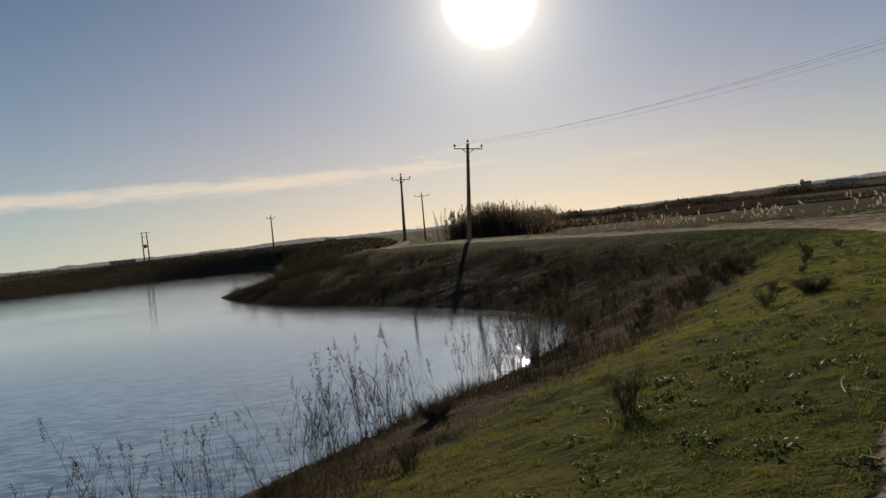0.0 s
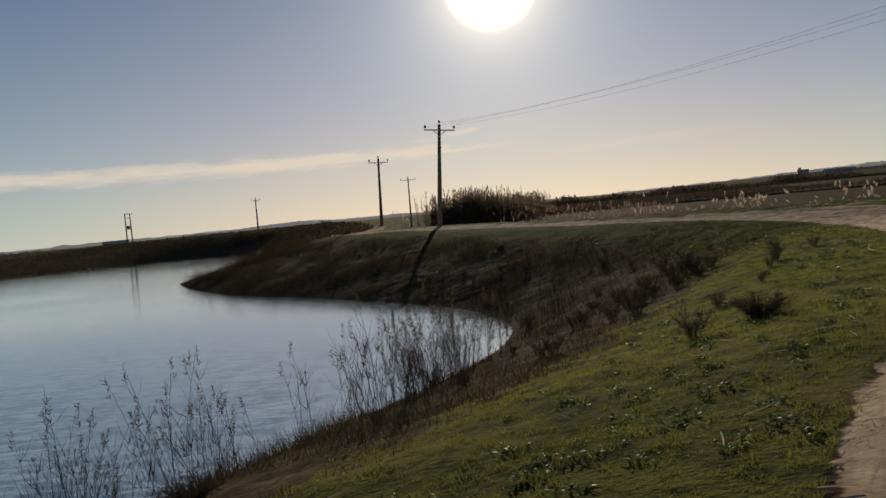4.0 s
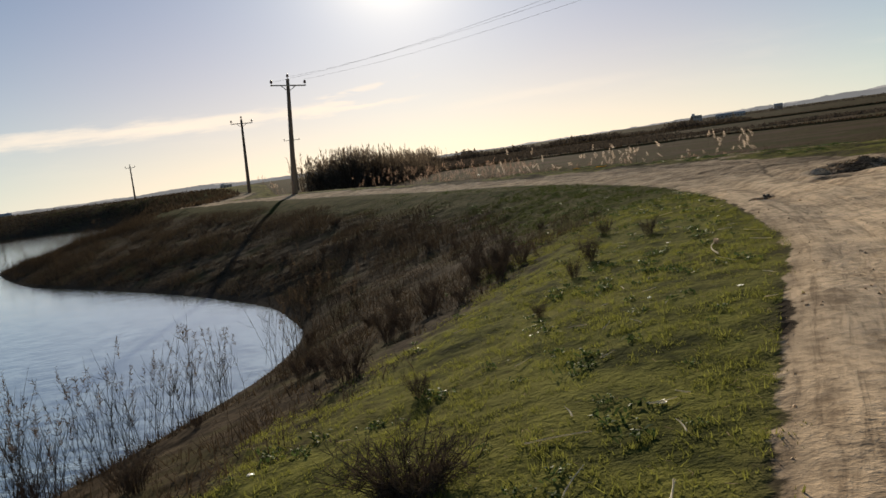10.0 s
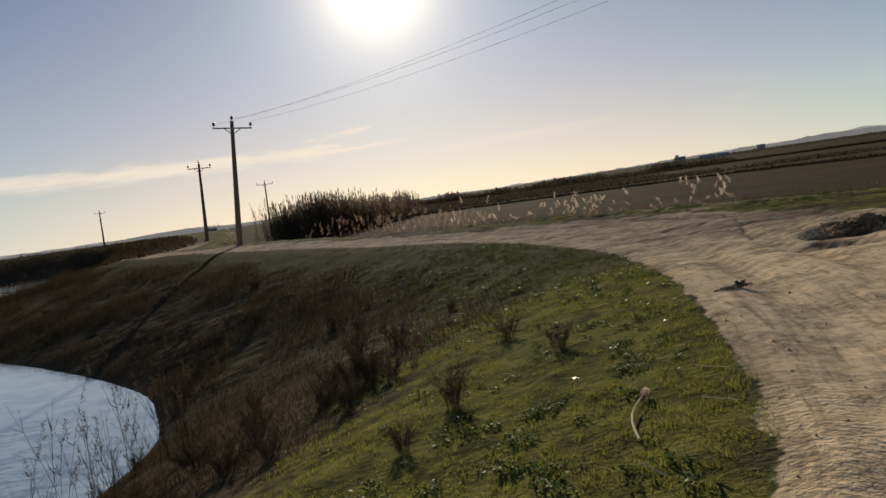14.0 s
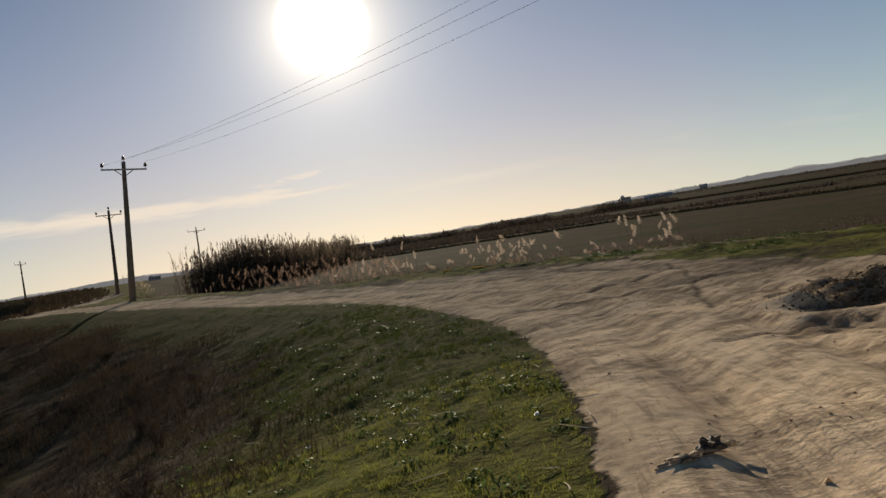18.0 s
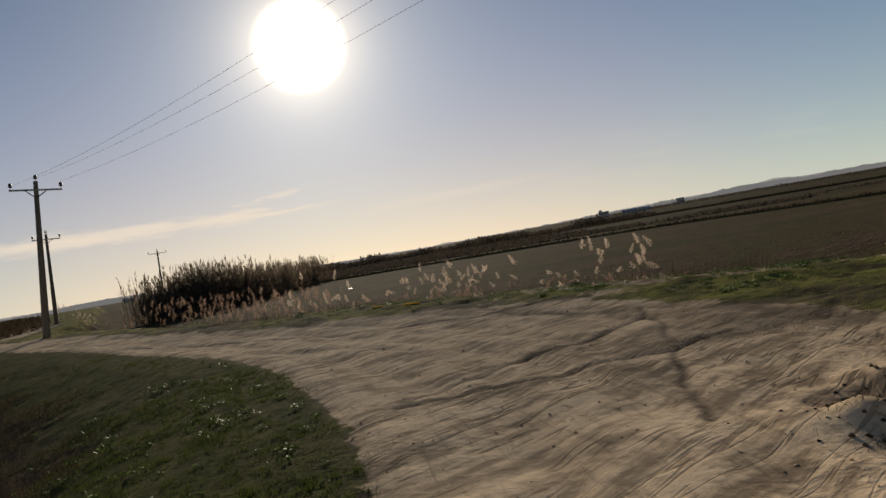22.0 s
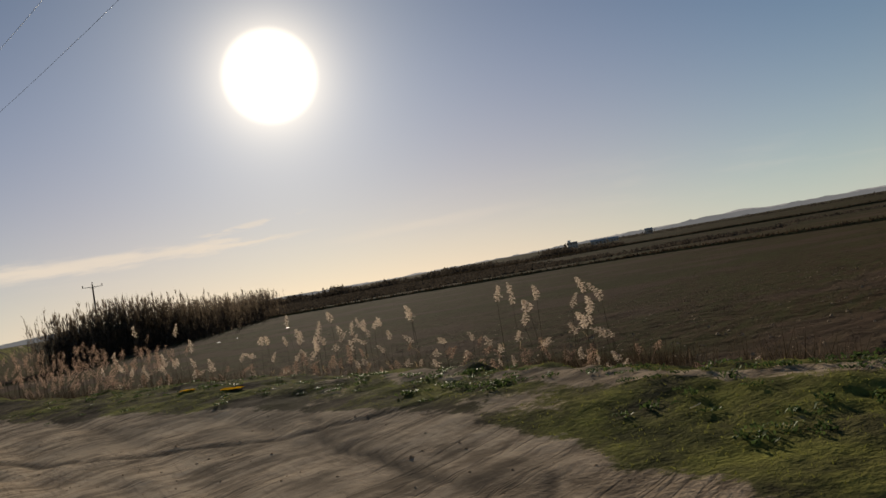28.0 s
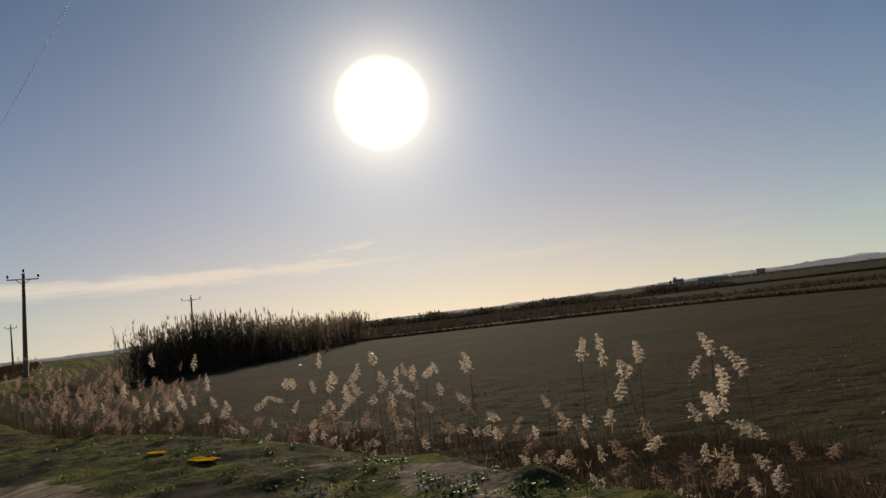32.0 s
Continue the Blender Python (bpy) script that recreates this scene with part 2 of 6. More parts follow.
def ground_fill(g):
    pos = g.n("ShaderNodeNewGeometry").outputs["Position"]

    def att(name):
        return g.n("ShaderNodeAttribute", attribute=name).outputs["Fac"]

    dirt, grass, field, mud, along = att("dirt"), att("grass"), att("field"), att("mud"), att("along")
    big, mid, fine, grit = g.noise(pos, 0.22, 3.0), g.noise(pos, 1.3, 4.0), g.noise(pos, 7.0, 4.0, 0.65), g.noise(pos, 38.0, 3.0, 0.6)
    sep = g.n("ShaderNodeSeparateXYZ")
    g.link(pos, sep.inputs[0])
    # earth of the track: streaks along its line, darker ruts, pale dust, palest from y 22 to 32
    comb = g.n("ShaderNodeCombineXYZ")
    g.link(g.math("MULTIPLY", att("across"), 3.6), comb.inputs[0])
    g.link(g.math("MULTIPLY", along, 0.42), comb.inputs[1])
    streak = g.noise(comb.outputs[0], 1.0, 5.0, 0.62, 0.5)
    comb2 = g.n("ShaderNodeCombineXYZ")
    g.link(g.math("MULTIPLY", att("across"), 9.0), comb2.inputs[0])
    g.link(g.math("MULTIPLY", along, 0.8), comb2.inputs[1])
    comb_fine = g.noise(comb2.outputs[0], 1.0, 4.0, 0.65, 0.8)
    streak = g.math("ADD", g.math("MULTIPLY", streak, 0.6), g.math("MULTIPLY", comb_fine, 0.4))
    # round the bend the scrapes run slantwise over the track
    u = g.math("ADD", g.math("MULTIPLY", sep.outputs[0], 0.83), g.math("MULTIPLY", sep.outputs[1], 0.55))
    v = g.math("ADD", g.math("MULTIPLY", sep.outputs[0], -0.55), g.math("MULTIPLY", sep.outputs[1], 0.83))
    slant = g.n("ShaderNodeCombineXYZ")
    g.link(g.math("MULTIPLY", v, 4.2), slant.inputs[0])
    g.link(g.math("MULTIPLY", u, 0.6), slant.inputs[1])
    scrape = g.noise(slant.outputs[0], 1.0, 6.0, 0.6, 0.2)
    bend = g.ramp(g.math("ADD", sep.outputs[1], g.math("MULTIPLY", mid, 4.0)), 27.0, 33.0)
    streak = g.math("ADD", g.math("MULTIPLY", streak, g.math("SUBTRACT", 1.0, bend)), g.math("MULTIPLY", scrape, bend))
    s = g.math("ADD", g.math("MULTIPLY", streak, 0.45), g.math("ADD", g.math("MULTIPLY", mid, 0.25), g.math("MULTIPLY", fine, 0.32)))
    earth = g.mix(g.ramp(s, 0.40, 0.60), (0.3, 0.222, 0.148), g.mix(g.ramp(sep.outputs[1], 32.0, 38.0), g.mix(g.ramp(sep.outputs[1], 8.0, 22.0), (0.54, 0.41, 0.275), (0.8, 0.615, 0.42)), (0.6, 0.465, 0.325)))
    earth = g.mix(g.math("MULTIPLY", g.ramp(grit, 0.62, 0.78), 0.4), earth, (0.09, 0.062, 0.042))
    earth = g.mix(g.math("MULTIPLY", g.ramp(big, 0.42, 0.66), 0.4), earth, (0.66, 0.505, 0.34))
    earth = g.mix(g.math("MULTIPLY", g.ramp(comb_fine, 0.46, 0.34), 0.3), earth, (0.11, 0.08, 0.055))
    # thin cracks and drag marks, the shade inside them painted dark
    comb3 = g.n("ShaderNodeCombineXYZ")
    g.link(g.math("MULTIPLY", v, 2.6), comb3.inputs[0])
    g.link(g.math("MULTIPLY", u, 0.24), comb3.inputs[1])
    line = g.math("ABSOLUTE", g.math("SUBTRACT", g.noise(comb3.outputs[0], 1.0, 3.0, 0.6, 0.25), 0.5))
    cut = g.math("MULTIPLY", g.ramp(line, 0.022, 0.005), g.ramp(g.noise(pos, 0.6, 3.0), 0.4, 0.55))
    worn = g.ramp(sep.outputs[1], 27.0, 36.0)
    # dark crumbled blotches, scattered
    crumb = g.math("MULTIPLY", g.ramp(g.noise(pos, 3.4, 5.0, 0.7), 0.56, 0.68), g.ramp(g.noise(pos, 0.7, 3.0), 0.4, 0.6))
    earth = g.mix(g.math("MULTIPLY", crumb, g.ramp(sep.outputs[1], 14.0, 34.0, 0.25, 0.65)), earth, (0.15, 0.112, 0.078))
    earth = g.mix(g.math("MULTIPLY", cut, g.math("MULTIPLY", worn, 0.7)), earth, (0.07, 0.05, 0.035))
    earth = g.mix(g.math("MULTIPLY", g.math("MULTIPLY", g.ramp(sep.outputs[1], 33.0, 39.0), g.ramp(att("across"), 1.5, 5.5, 0.2, 1.0)), 0.3), earth, g.mix(g.ramp(mid, 0.35, 0.65), (0.16, 0.122, 0.09), (0.29, 0.225, 0.165)))
    earth = g.mix(g.math("MULTIPLY", worn, g.math("MULTIPLY", g.ramp(g.math("ADD", g.math("MULTIPLY", mid, 0.55), g.math("MULTIPLY", streak, 0.45)), 0.52, 0.42), 0.4)), earth, (0.105, 0.08, 0.057))
    # turf
    turf = g.mix(g.ramp(g.math("ADD", g.math("MULTIPLY", mid, 0.6), g.math("MULTIPLY", fine, 0.4)), 0.35, 0.62), (0.035, 0.04, 0.012), g.mix(g.ramp(sep.outputs[1], 10.0, 18.0), (0.115, 0.112, 0.028), (0.18, 0.175, 0.044)))
    turf = g.mix(g.math("MULTIPLY", g.ramp(big, 0.5, 0.7), 0.5), turf, (0.17, 0.145, 0.05))
    turf = g.mix(g.math("MULTIPLY", g.ramp(grit, 0.6, 0.72), 0.35), turf, (0.05, 0.038, 0.02))
    # shade of the bank's bend, painted into the turf colour
    turf = g.mix(g.math("MULTIPLY", g.math("MULTIPLY", g.ramp(sep.outputs[1], 29.0, 36.0), g.ramp(att("across"), 0.4, -0.2)), 0.75), turf, g.mix(g.ramp(mid, 0.35, 0.65), g.mix(g.ramp(fine, 0.3, 0.7), (0.01, 0.016, 0.005), (0.042, 0.055, 0.014)), (0.042, 0.035, 0.018)))
    # dry slope
    dry = g.mix(g.ramp(g.math("ADD", g.math("MULTIPLY", mid, 0.5), g.math("MULTIPLY", fine, 0.5)), 0.36, 0.64), (0.024, 0.018, 0.013), (0.095, 0.071, 0.048))
    dry = g.mix(g.math("MULTIPLY", g.ramp(g.noise(pos, 0.6, 4.0), 0.48, 0.66), 0.7), dry, (0.07, 0.064, 0.026))
    # ploughed land, in far strips
    strips = g.noise(g.stretch(pos, 0.006, 0.03, 0.0), 1.0, 3.0, 0.5)
    soil = g.mix(g.ramp(g.math("ADD", g.math("MULTIPLY", mid, 0.4), g.math("MULTIPLY", fine, 0.6)), 0.36, 0.64), (0.03, 0.02, 0.013), (0.1, 0.066, 0.042))
    soil = g.mix(g.math("MULTIPLY", g.ramp(strips, 0.5, 0.62), 0.6), soil, (0.04, 0.04, 0.017))
    soil = g.mix(g.math("MULTIPLY", g.ramp(big, 0.45, 0.7), 0.5), soil, (0.068, 0.063, 0.027))
    row = g.math("ADD", g.math("MULTIPLY", sep.outputs[0], -0.61), g.math("MULTIPLY", sep.outputs[1], 0.79))
    row = g.math("ADD", row, g.math("MULTIPLY", g.math("SUBTRACT", mid, 0.5), 0.5))
    plough = g.ramp(row, 19.2, 18.6)
    furrow = g.math("SINE", g.math("MULTIPLY", row, 8.5))
    # rougher land farther off, and dark broken clods in uneven lines nearer
    wild = g.ramp(g.math("ADD", sep.outputs[1], g.math("MULTIPLY", sep.outputs[0], 0.25)), 195.0, 222.0)
    soil = g.mix(g.math("MULTIPLY", wild, g.ramp(strips, 0.4, 0.6, 0.85, 0.4)), soil, (0.03, 0.028, 0.02))
    lump = g.noise(g.stretch(pos, 0.5, 1.6, 1.0), 1.0, 5.0, 0.7, 0.3)
    soil = g.mix(g.math("MULTIPLY", g.ramp(lump, 0.54, 0.64), g.math("MULTIPLY", g.ramp(g.noise(pos, 0.12, 3.0), 0.42, 0.58), 0.75)), soil, (0.022, 0.017, 0.012))
    # thin young growth in broken rows over the unploughed part
    lane = g.n("ShaderNodeCombineXYZ")
    g.link(g.math("MULTIPLY", row, 2.4), lane.inputs[0])
    g.link(g.math("MULTIPLY", g.math("ADD", g.math("MULTIPLY", sep.outputs[0], 0.79), g.math("MULTIPLY", sep.outputs[1], 0.61)), 0.35), lane.inputs[1])
    sown = g.noise(lane.outputs[0], 1.0, 4.0, 0.65)
    soil = g.mix(g.math("MULTIPLY", g.math("SUBTRACT", 1.0, plough), g.ramp(sown, 0.4, 0.62, 0.05, 0.7)), soil, (0.062, 0.062, 0.026))
    soil = g.mix(g.math("MULTIPLY", g.math("SUBTRACT", 1.0, plough), g.math("MULTIPLY", g.ramp(g.noise(pos, 0.09, 3.0), 0.5, 0.6), 0.7)), soil, (0.09, 0.06, 0.045))
    soil = g.mix(g.math("MULTIPLY", plough, g.ramp(furrow, -0.6, 0.9, 0.15, 0.6)), soil, (0.115, 0.07, 0.046))
    rut = g.ramp(g.math("ABSOLUTE", g.math("SUBTRACT", row, 19.0)), 0.26, 0.06)
    soil = g.mix(g.math("MULTIPLY", rut, 0.8), soil, (0.018, 0.013, 0.01))
    edge = g.math("MULTIPLY", g.math("SUBTRACT", g.math("ADD", mid, fine), 1.0), 0.9)
    col = g.mix(g.ramp(g.math("ADD", grass, edge), 0.2, 0.85), dry, turf)
    col = g.mix(g.ramp(g.math("ADD", field, edge), 0.4, 0.6), col, soil)
    col = g.mix(g.ramp(g.math("ADD", dirt, edge), 0.36, 0.6), col, earth)
    # mud, and in the same dark colour the painted shade of cracks and mound
    col = g.mix(g.math("MULTIPLY", mud, 0.97), col, g.mix(fine, (0.03, 0.024, 0.019), (0.08, 0.062, 0.048)))
    height = g.math("ADD", g.math("MULTIPLY", mid, 0.7), g.math("ADD", g.math("MULTIPLY", fine, 0.55), g.math("MULTIPLY", grit, 0.22)))
    height = g.math("MULTIPLY", height, g.math("SUBTRACT", 1.0, g.math("MULTIPLY", dirt, 0.45)))
    slope = g.math("MULTIPLY", g.math("SUBTRACT", 1.0, grass), g.math("SUBTRACT", 1.0, g.math("MAXIMUM", dirt, field)), clamp=True)
    height = g.math("MULTIPLY", height, g.math("SUBTRACT", 1.0, g.math("MULTIPLY", slope, 0.6)))
    height = g.math("ADD", height, g.math("MULTIPLY", g.math("MULTIPLY", streak, dirt), g.math("SUBTRACT", 0.22, g.math("MULTIPLY", bend, 0.17))))
    height = g.math("ADD", height, g.math("MULTIPLY", g.math("ADD", g.math("MULTIPLY", mid, 3.0), g.math("MULTIPLY", fine, 1.2)), field))
    ridge = g.math("SUBTRACT", g.math("MULTIPLY", furrow, g.math("ADD", 0.12, g.math("MULTIPLY", plough, 0.25))), g.math("MULTIPLY", rut, 2.5))
    height = g.math("ADD", height, g.math("MULTIPLY", ridge, field))
    height = g.math("SUBTRACT", height, g.math("MULTIPLY", g.math("MULTIPLY", cut, g.math("MULTIPLY", dirt, worn)), 0.15))
    rough = g.math("SUBTRACT", 1.0, g.math("MULTIPLY", mud, 0.05))
    height = g.math("ADD", height, g.math("MULTIPLY", g.math("MULTIPLY", g.noise(pos, 15.0, 3.0, 0.6), grass), 0.9))
    matt = principled(g, col, rough, height, 0.6, 0.06, spec=0)
    dusty = principled(g, col, rough, height, 0.6, 0.06, spec=0.018)
    m = g.n("ShaderNodeMixShader")
    m.inputs[0].default_value = 0.22
    g.t.links.new(matt, m.inputs[1])
    g.t.links.new(dusty, m.inputs[2])
    return m.outputs[0]


def water_fill(g, murk=(0.13, 0.165, 0.185), share=0.26):
    pos = g.n("ShaderNodeNewGeometry").outputs["Position"]
    a = g.noise(g.stretch(pos, 0.8, 2.2, 1.0), 1.7, 4.0, 0.62, 0.35)
    b = g.noise(g.stretch(pos, 0.8, 1.9, 1.0), 8.5, 3.0, 0.6)
    c = g.noise(g.stretch(pos, 0.7, 2.4, 1.0), 0.45, 3.0, 0.6, 0.3)
    calm = g.noise(g.stretch(pos, 0.03, 0.06, 1.0), 1.0, 2.0)
    h = g.math("ADD", g.math("MULTIPLY", c, 2.4), g.math("ADD", g.math("MULTIPLY", a, 1.5), g.math("MULTIPLY", b, 0.25)))
    # light and dark of the ripples, painted into the murk colour
    murk = g.mix(g.ramp(g.math("ADD", g.math("MULTIPLY", a, 0.55), g.math("ADD", g.math("MULTIPLY", b, 0.35), g.math("MULTIPLY", c, 0.1))), 0.44, 0.56), tuple(0.3 * m for m in murk), tuple(1.6 * m for m in murk))
    strength = g.ramp(calm, 0.35, 0.65, 0.5, 1.0)
    body = principled(g, murk, 0.06, h, strength, 0.005, spec=0)
    bump = g.n("ShaderNodeBump")
    g.link(strength, bump.inputs["Strength"])
    bump.inputs["Distance"].default_value = 0.005
    g.link(h, bump.inputs["Height"])
    skin = g.n("ShaderNodeBsdfGlossy")
    skin.distribution = "BECKMANN"
    skin.inputs["Color"].default_value = (0.85, 0.91, 0.96, 1)
    skin.inputs["Roughness"].default_value = 0.045
    g.t.links.new(bump.outputs[0], skin.inputs["Normal"])
    m = g.n("ShaderNodeMixShader")
    sheen = g.n("ShaderNodeFresnel")
    sheen.inputs["IOR"].default_value = 1.33
    g.link(g.math("ADD", g.math("MULTIPLY", sheen.outputs[0], 1.0), share, clamp=True), m.inputs[0])
    g.t.links.new(body, m.inputs[1])
    g.t.links.new(skin.outputs[0], m.inputs[2])
    return m.outputs[0]


M_GROUND = material("ground", ground_fill)
M_WATER = material("water", water_fill)
M_PUDDLE = material("puddle", lambda g: water_fill(g, (0.05, 0.042, 0.035), 0.05))
M_GRASS = leafy("grass", (0.045, 0.05, 0.014), (0.19, 0.188, 0.046), (0.15, 0.16, 0.036), 0.25, 0.7, 5.0, 0.45)
M_DULL = leafy("dull_grass", (0.032, 0.035, 0.01), (0.14, 0.136, 0.034), (0.118, 0.122, 0.03), 0.25, 0.7, 5.0, 0.45)
M_TIP = leafy("grass_tip", (0.055, 0.06, 0.018), (0.14, 0.14, 0.042), (0.12, 0.125, 0.036), 0.3, 0.7, 2.0)
M_SHRUB = leafy("shrub_twig", (0.032, 0.026, 0.022), (0.095, 0.074, 0.06), (0.09, 0.068, 0.05), 0.1, 0.8)
M_SHADE_GRASS = leafy("shade_grass", (0.008, 0.013, 0.004), (0.052, 0.068, 0.016), (0.055, 0.072, 0.016), 0.2, 0.7, 6.0, 0.3)
M_SCRUB = leafy("scrub", (0.026, 0.023, 0.021), (0.068, 0.057, 0.048), (0.06, 0.05, 0.04), 0.15, 0.8, 0.03)
M_RUSSET = leafy("russet_stalk", (0.055, 0.04, 0.032), (0.14, 0.1, 0.08), (0.14, 0.1, 0.075), 0.3, 0.9)
M_WEED = leafy("weed_leaf", (0.018, 0.034, 0.013), (0.05, 0.075, 0.026), (0.07, 0.1, 0.03), 0.22, 0.5, gloss=0.003)
M_STRAW = leafy("straw", (0.16, 0.115, 0.065), (0.36, 0.28, 0.18), (0.34, 0.26, 0.15), 0.25)
M_STALK = leafy("pale_stalk", (0.52, 0.46, 0.34), (0.74, 0.68, 0.54), (0.6, 0.5, 0.35), 0.2)
M_TWIG = leafy("twig", (0.024, 0.018, 0.013), (0.082, 0.062, 0.042), (0.09, 0.066, 0.042), 0.08, 0.8)
M_BROWN_LEAF = leafy("dry_leaf", (0.035, 0.026, 0.018), (0.09, 0.066, 0.046), (0.08, 0.058, 0.04), 0.2, 0.7)
M_PLUME = leafy("plume", (0.18, 0.142, 0.115), (0.44, 0.365, 0.305), (0.55, 0.46, 0.375), 0.5, 0.9)
M_RED_PLUME = leafy("dense_plume", (0.13, 0.085, 0.065), (0.29, 0.21, 0.165), (0.3, 0.21, 0.16), 0.45, 0.9)
M_CANE = leafy("cane", (0.045, 0.037, 0.03), (0.125, 0.1, 0.078), (0.14, 0.11, 0.08), 0.28, 0.8)
M_POLE = plain("weathered_pole", (0.06, 0.05, 0.042), (0.13, 0.108, 0.09), 0.9, 6.0, 0.5, stretch=(4, 4, 0.4))
M_STEEL = plain("dull_steel", (0.14, 0.135, 0.13), (0.25, 0.24, 0.225), 0.55, 9.0, 0.2, metal=0.7)
M_PORCELAIN = plain("porcelain", (0.05, 0.035, 0.03), (0.09, 0.06, 0.05), 0.6, 5.0, 0.05, spec=0.15)
M_WIRE = plain("wire", (0.08, 0.08, 0.08), (0.14, 0.14, 0.14), 0.5, 9.0, 0.1, metal=0.6)
M_WALL = plain("far_wall", (0.3, 0.285, 0.27), (0.42, 0.4, 0.38), 0.9, 0.4, 0.2)
M_ROOF = plain("far_roof", (0.2, 0.19, 0.18), (0.5, 0.5, 0.5), 0.5, 0.3, 0.1)
M_GLASS = plain("dark_glass", (0.02, 0.02, 0.025), (0.04, 0.045, 0.05), 0.12, 1.0, 0.0, spec=0.5)
M_BARK = plain("dead_bark", (0.09, 0.065, 0.045), (0.26, 0.2, 0.14), 0.9, 10.0, 0.8, stretch=(1, 6, 6))
M_STRAW_WOOD = plain("pale_wood", (0.2, 0.155, 0.11), (0.42, 0.34, 0.25), 0.9, 10.0, 0.8, stretch=(1, 5, 5))
M_CHAR = plain("dark_root", (0.02, 0.017, 0.015), (0.06, 0.048, 0.038), 0.85, 12.0, 0.8)
M_YELLOW = plain("yellow_sheet", (0.6, 0.3, 0.01), (0.75, 0.42, 0.02), 0.5, 4.0, 0.4, distance=0.03, spec=0)
M_WHITE = plain("white_scrap", (0.62, 0.6, 0.55), (0.8, 0.79, 0.76), 0.6, 12.0, 0.3)
M_CLOD = plain("clod", (0.15, 0.108, 0.07), (0.36, 0.26, 0.165), 0.95, 9.0, 0.8)
M_DAMP_CLOD = plain("damp_clod", (0.045, 0.034, 0.025), (0.13, 0.098, 0.068), 0.95, 9.0, 0.8, spec=0)
M_BANK = plain("bank_earth", (0.03, 0.03, 0.016), (0.07, 0.062, 0.03), 0.95, 0.5, 0.6, distance=0.1, spec=0)
M_CARPAINT = plain("car_paint", (0.35, 0.35, 0.35), (0.45, 0.45, 0.45), 0.4, 2.0, 0.0, spec=0.5)
M_RUBBER = plain("rubber", (0.015, 0.015, 0.015), (0.03, 0.03, 0.03), 0.8, 9.0, 0.2)

# ---------------------------------------------------------------- geometry helpers
RNG = np.random.RandomState(7)


class Geo:
    """Triangles gathered as arrays."""

    def __init__(self):
        self.v, self.f, self.count = [], [], 0

    def add(self, v, f):
        v = np.asarray(v, float).reshape(-1, 3)
        self.v.append(v)
        self.f.append(np.asarray(f, int).reshape(-1, 3) + self.count)
        self.count += len(v)

    def tube(self, pts, radii, sides=4, cap=True):
        pts = np.asarray(pts, float)
        n = len(pts)
        d = np.gradient(pts, axis=0)
        d /= np.linalg.norm(d, axis=1, keepdims=True) + 1e-9
        ref = np.array([0.31, 0.95, 0.02]) if abs(d[0][2]) > 0.7 else np.array([0.02, 0.05, 1.0])
        u = np.cross(d, ref)
        u /= np.linalg.norm(u, axis=1, keepdims=True) + 1e-9
        w = np.cross(d, u)
        a = np.arange(sides) / sides * 2 * math.pi
        r = np.broadcast_to(np.asarray(radii, float), (n,))
        ring = pts[:, None] + r[:, None, None] * (np.cos(a)[None, :, None] * u[:, None] + np.sin(a)[None, :, None] * w[:, None])
        faces = []
        for i in range(n - 1):
            for k in range(sides):
                p, q = i * sides + k, i * sides + (k + 1) % sides
                faces += [(p, q, q + sides), (p, q + sides, p + sides)]
        if cap:
            for k in range(1, sides - 1):
                faces += [(0, k + 1, k), ((n - 1) * sides, (n - 1) * sides + k, (n - 1) * sides + k + 1)]
        self.add(ring.reshape(-1, 3), faces)

    def blade(self, base, tip, width, side, bend=None):
        """A tapered leaf of three triangles."""
        base, tip, side = np.asarray(base, float), np.asarray(tip, float), np.asarray(side, float)
        mid = (base + tip) / 2 + (np.zeros(3) if bend is None else np.asarray(bend, float))
        s = side / (np.linalg.norm(side) + 1e-9) * width / 2
        self.add([base - s * 0.6, base + s * 0.6, mid + s, mid - s, tip], [(0, 1, 2), (0, 2, 3), (3, 2, 4)])

    def box(self, c, size, turn=0.0):
        c, h = np.asarray(c, float), np.asarray(size, float) / 2
        co, si = math.cos(turn), math.sin(turn)
        v = []
        for sx, sy, sz in ((-1, -1, -1), (1, -1, -1), (1, 1, -1), (-1, 1, -1), (-1, -1, 1), (1, -1, 1), (1, 1, 1), (-1, 1, 1)):
            x, y = sx * h[0], sy * h[1]
            v.append((c[0] + x * co - y * si, c[1] + x * si + y * co, c[2] + sz * h[2]))
        self.add(v, [(0, 2, 1), (0, 3, 2), (4, 5, 6), (4, 6, 7), (0, 1, 5), (0, 5, 4), (1, 2, 6), (1, 6, 5), (2, 3, 7), (2, 7, 6), (3, 0, 4), (3, 4, 7)])

    def mesh(self, name, mat, smooth=False):
        v = np.concatenate(self.v) if self.v else np.zeros((0, 3))
        f = np.concatenate(self.f) if self.f else np.zeros((0, 3), int)
        me = bpy.data.meshes.new(name)
        me.vertices.add(len(v))
        me.vertices.foreach_set("co", v.astype(np.float32).ravel())
        me.loops.add(len(f) * 3)
        me.loops.foreach_set("vertex_index", f.astype(np.int32).ravel())
        me.polygons.add(len(f))
        me.polygons.foreach_set("loop_start", np.arange(0, len(f) * 3, 3, dtype=np.int32))
        me.polygons.foreach_set("use_smooth", np.full(len(f), smooth))
        me.materials.append(mat)
        me.update(calc_edges=True)
        me.validate()
        return me


def part(name, geo, mat, parent, label="", smooth=False):
    ob = new(name, geo.mesh(name, mat, smooth))
    ob.parent = parent
    return tagged(ob, label)


def thing(name, label, category, group="", kind=""):
    return tagged(new(name), label, category, group, kind)


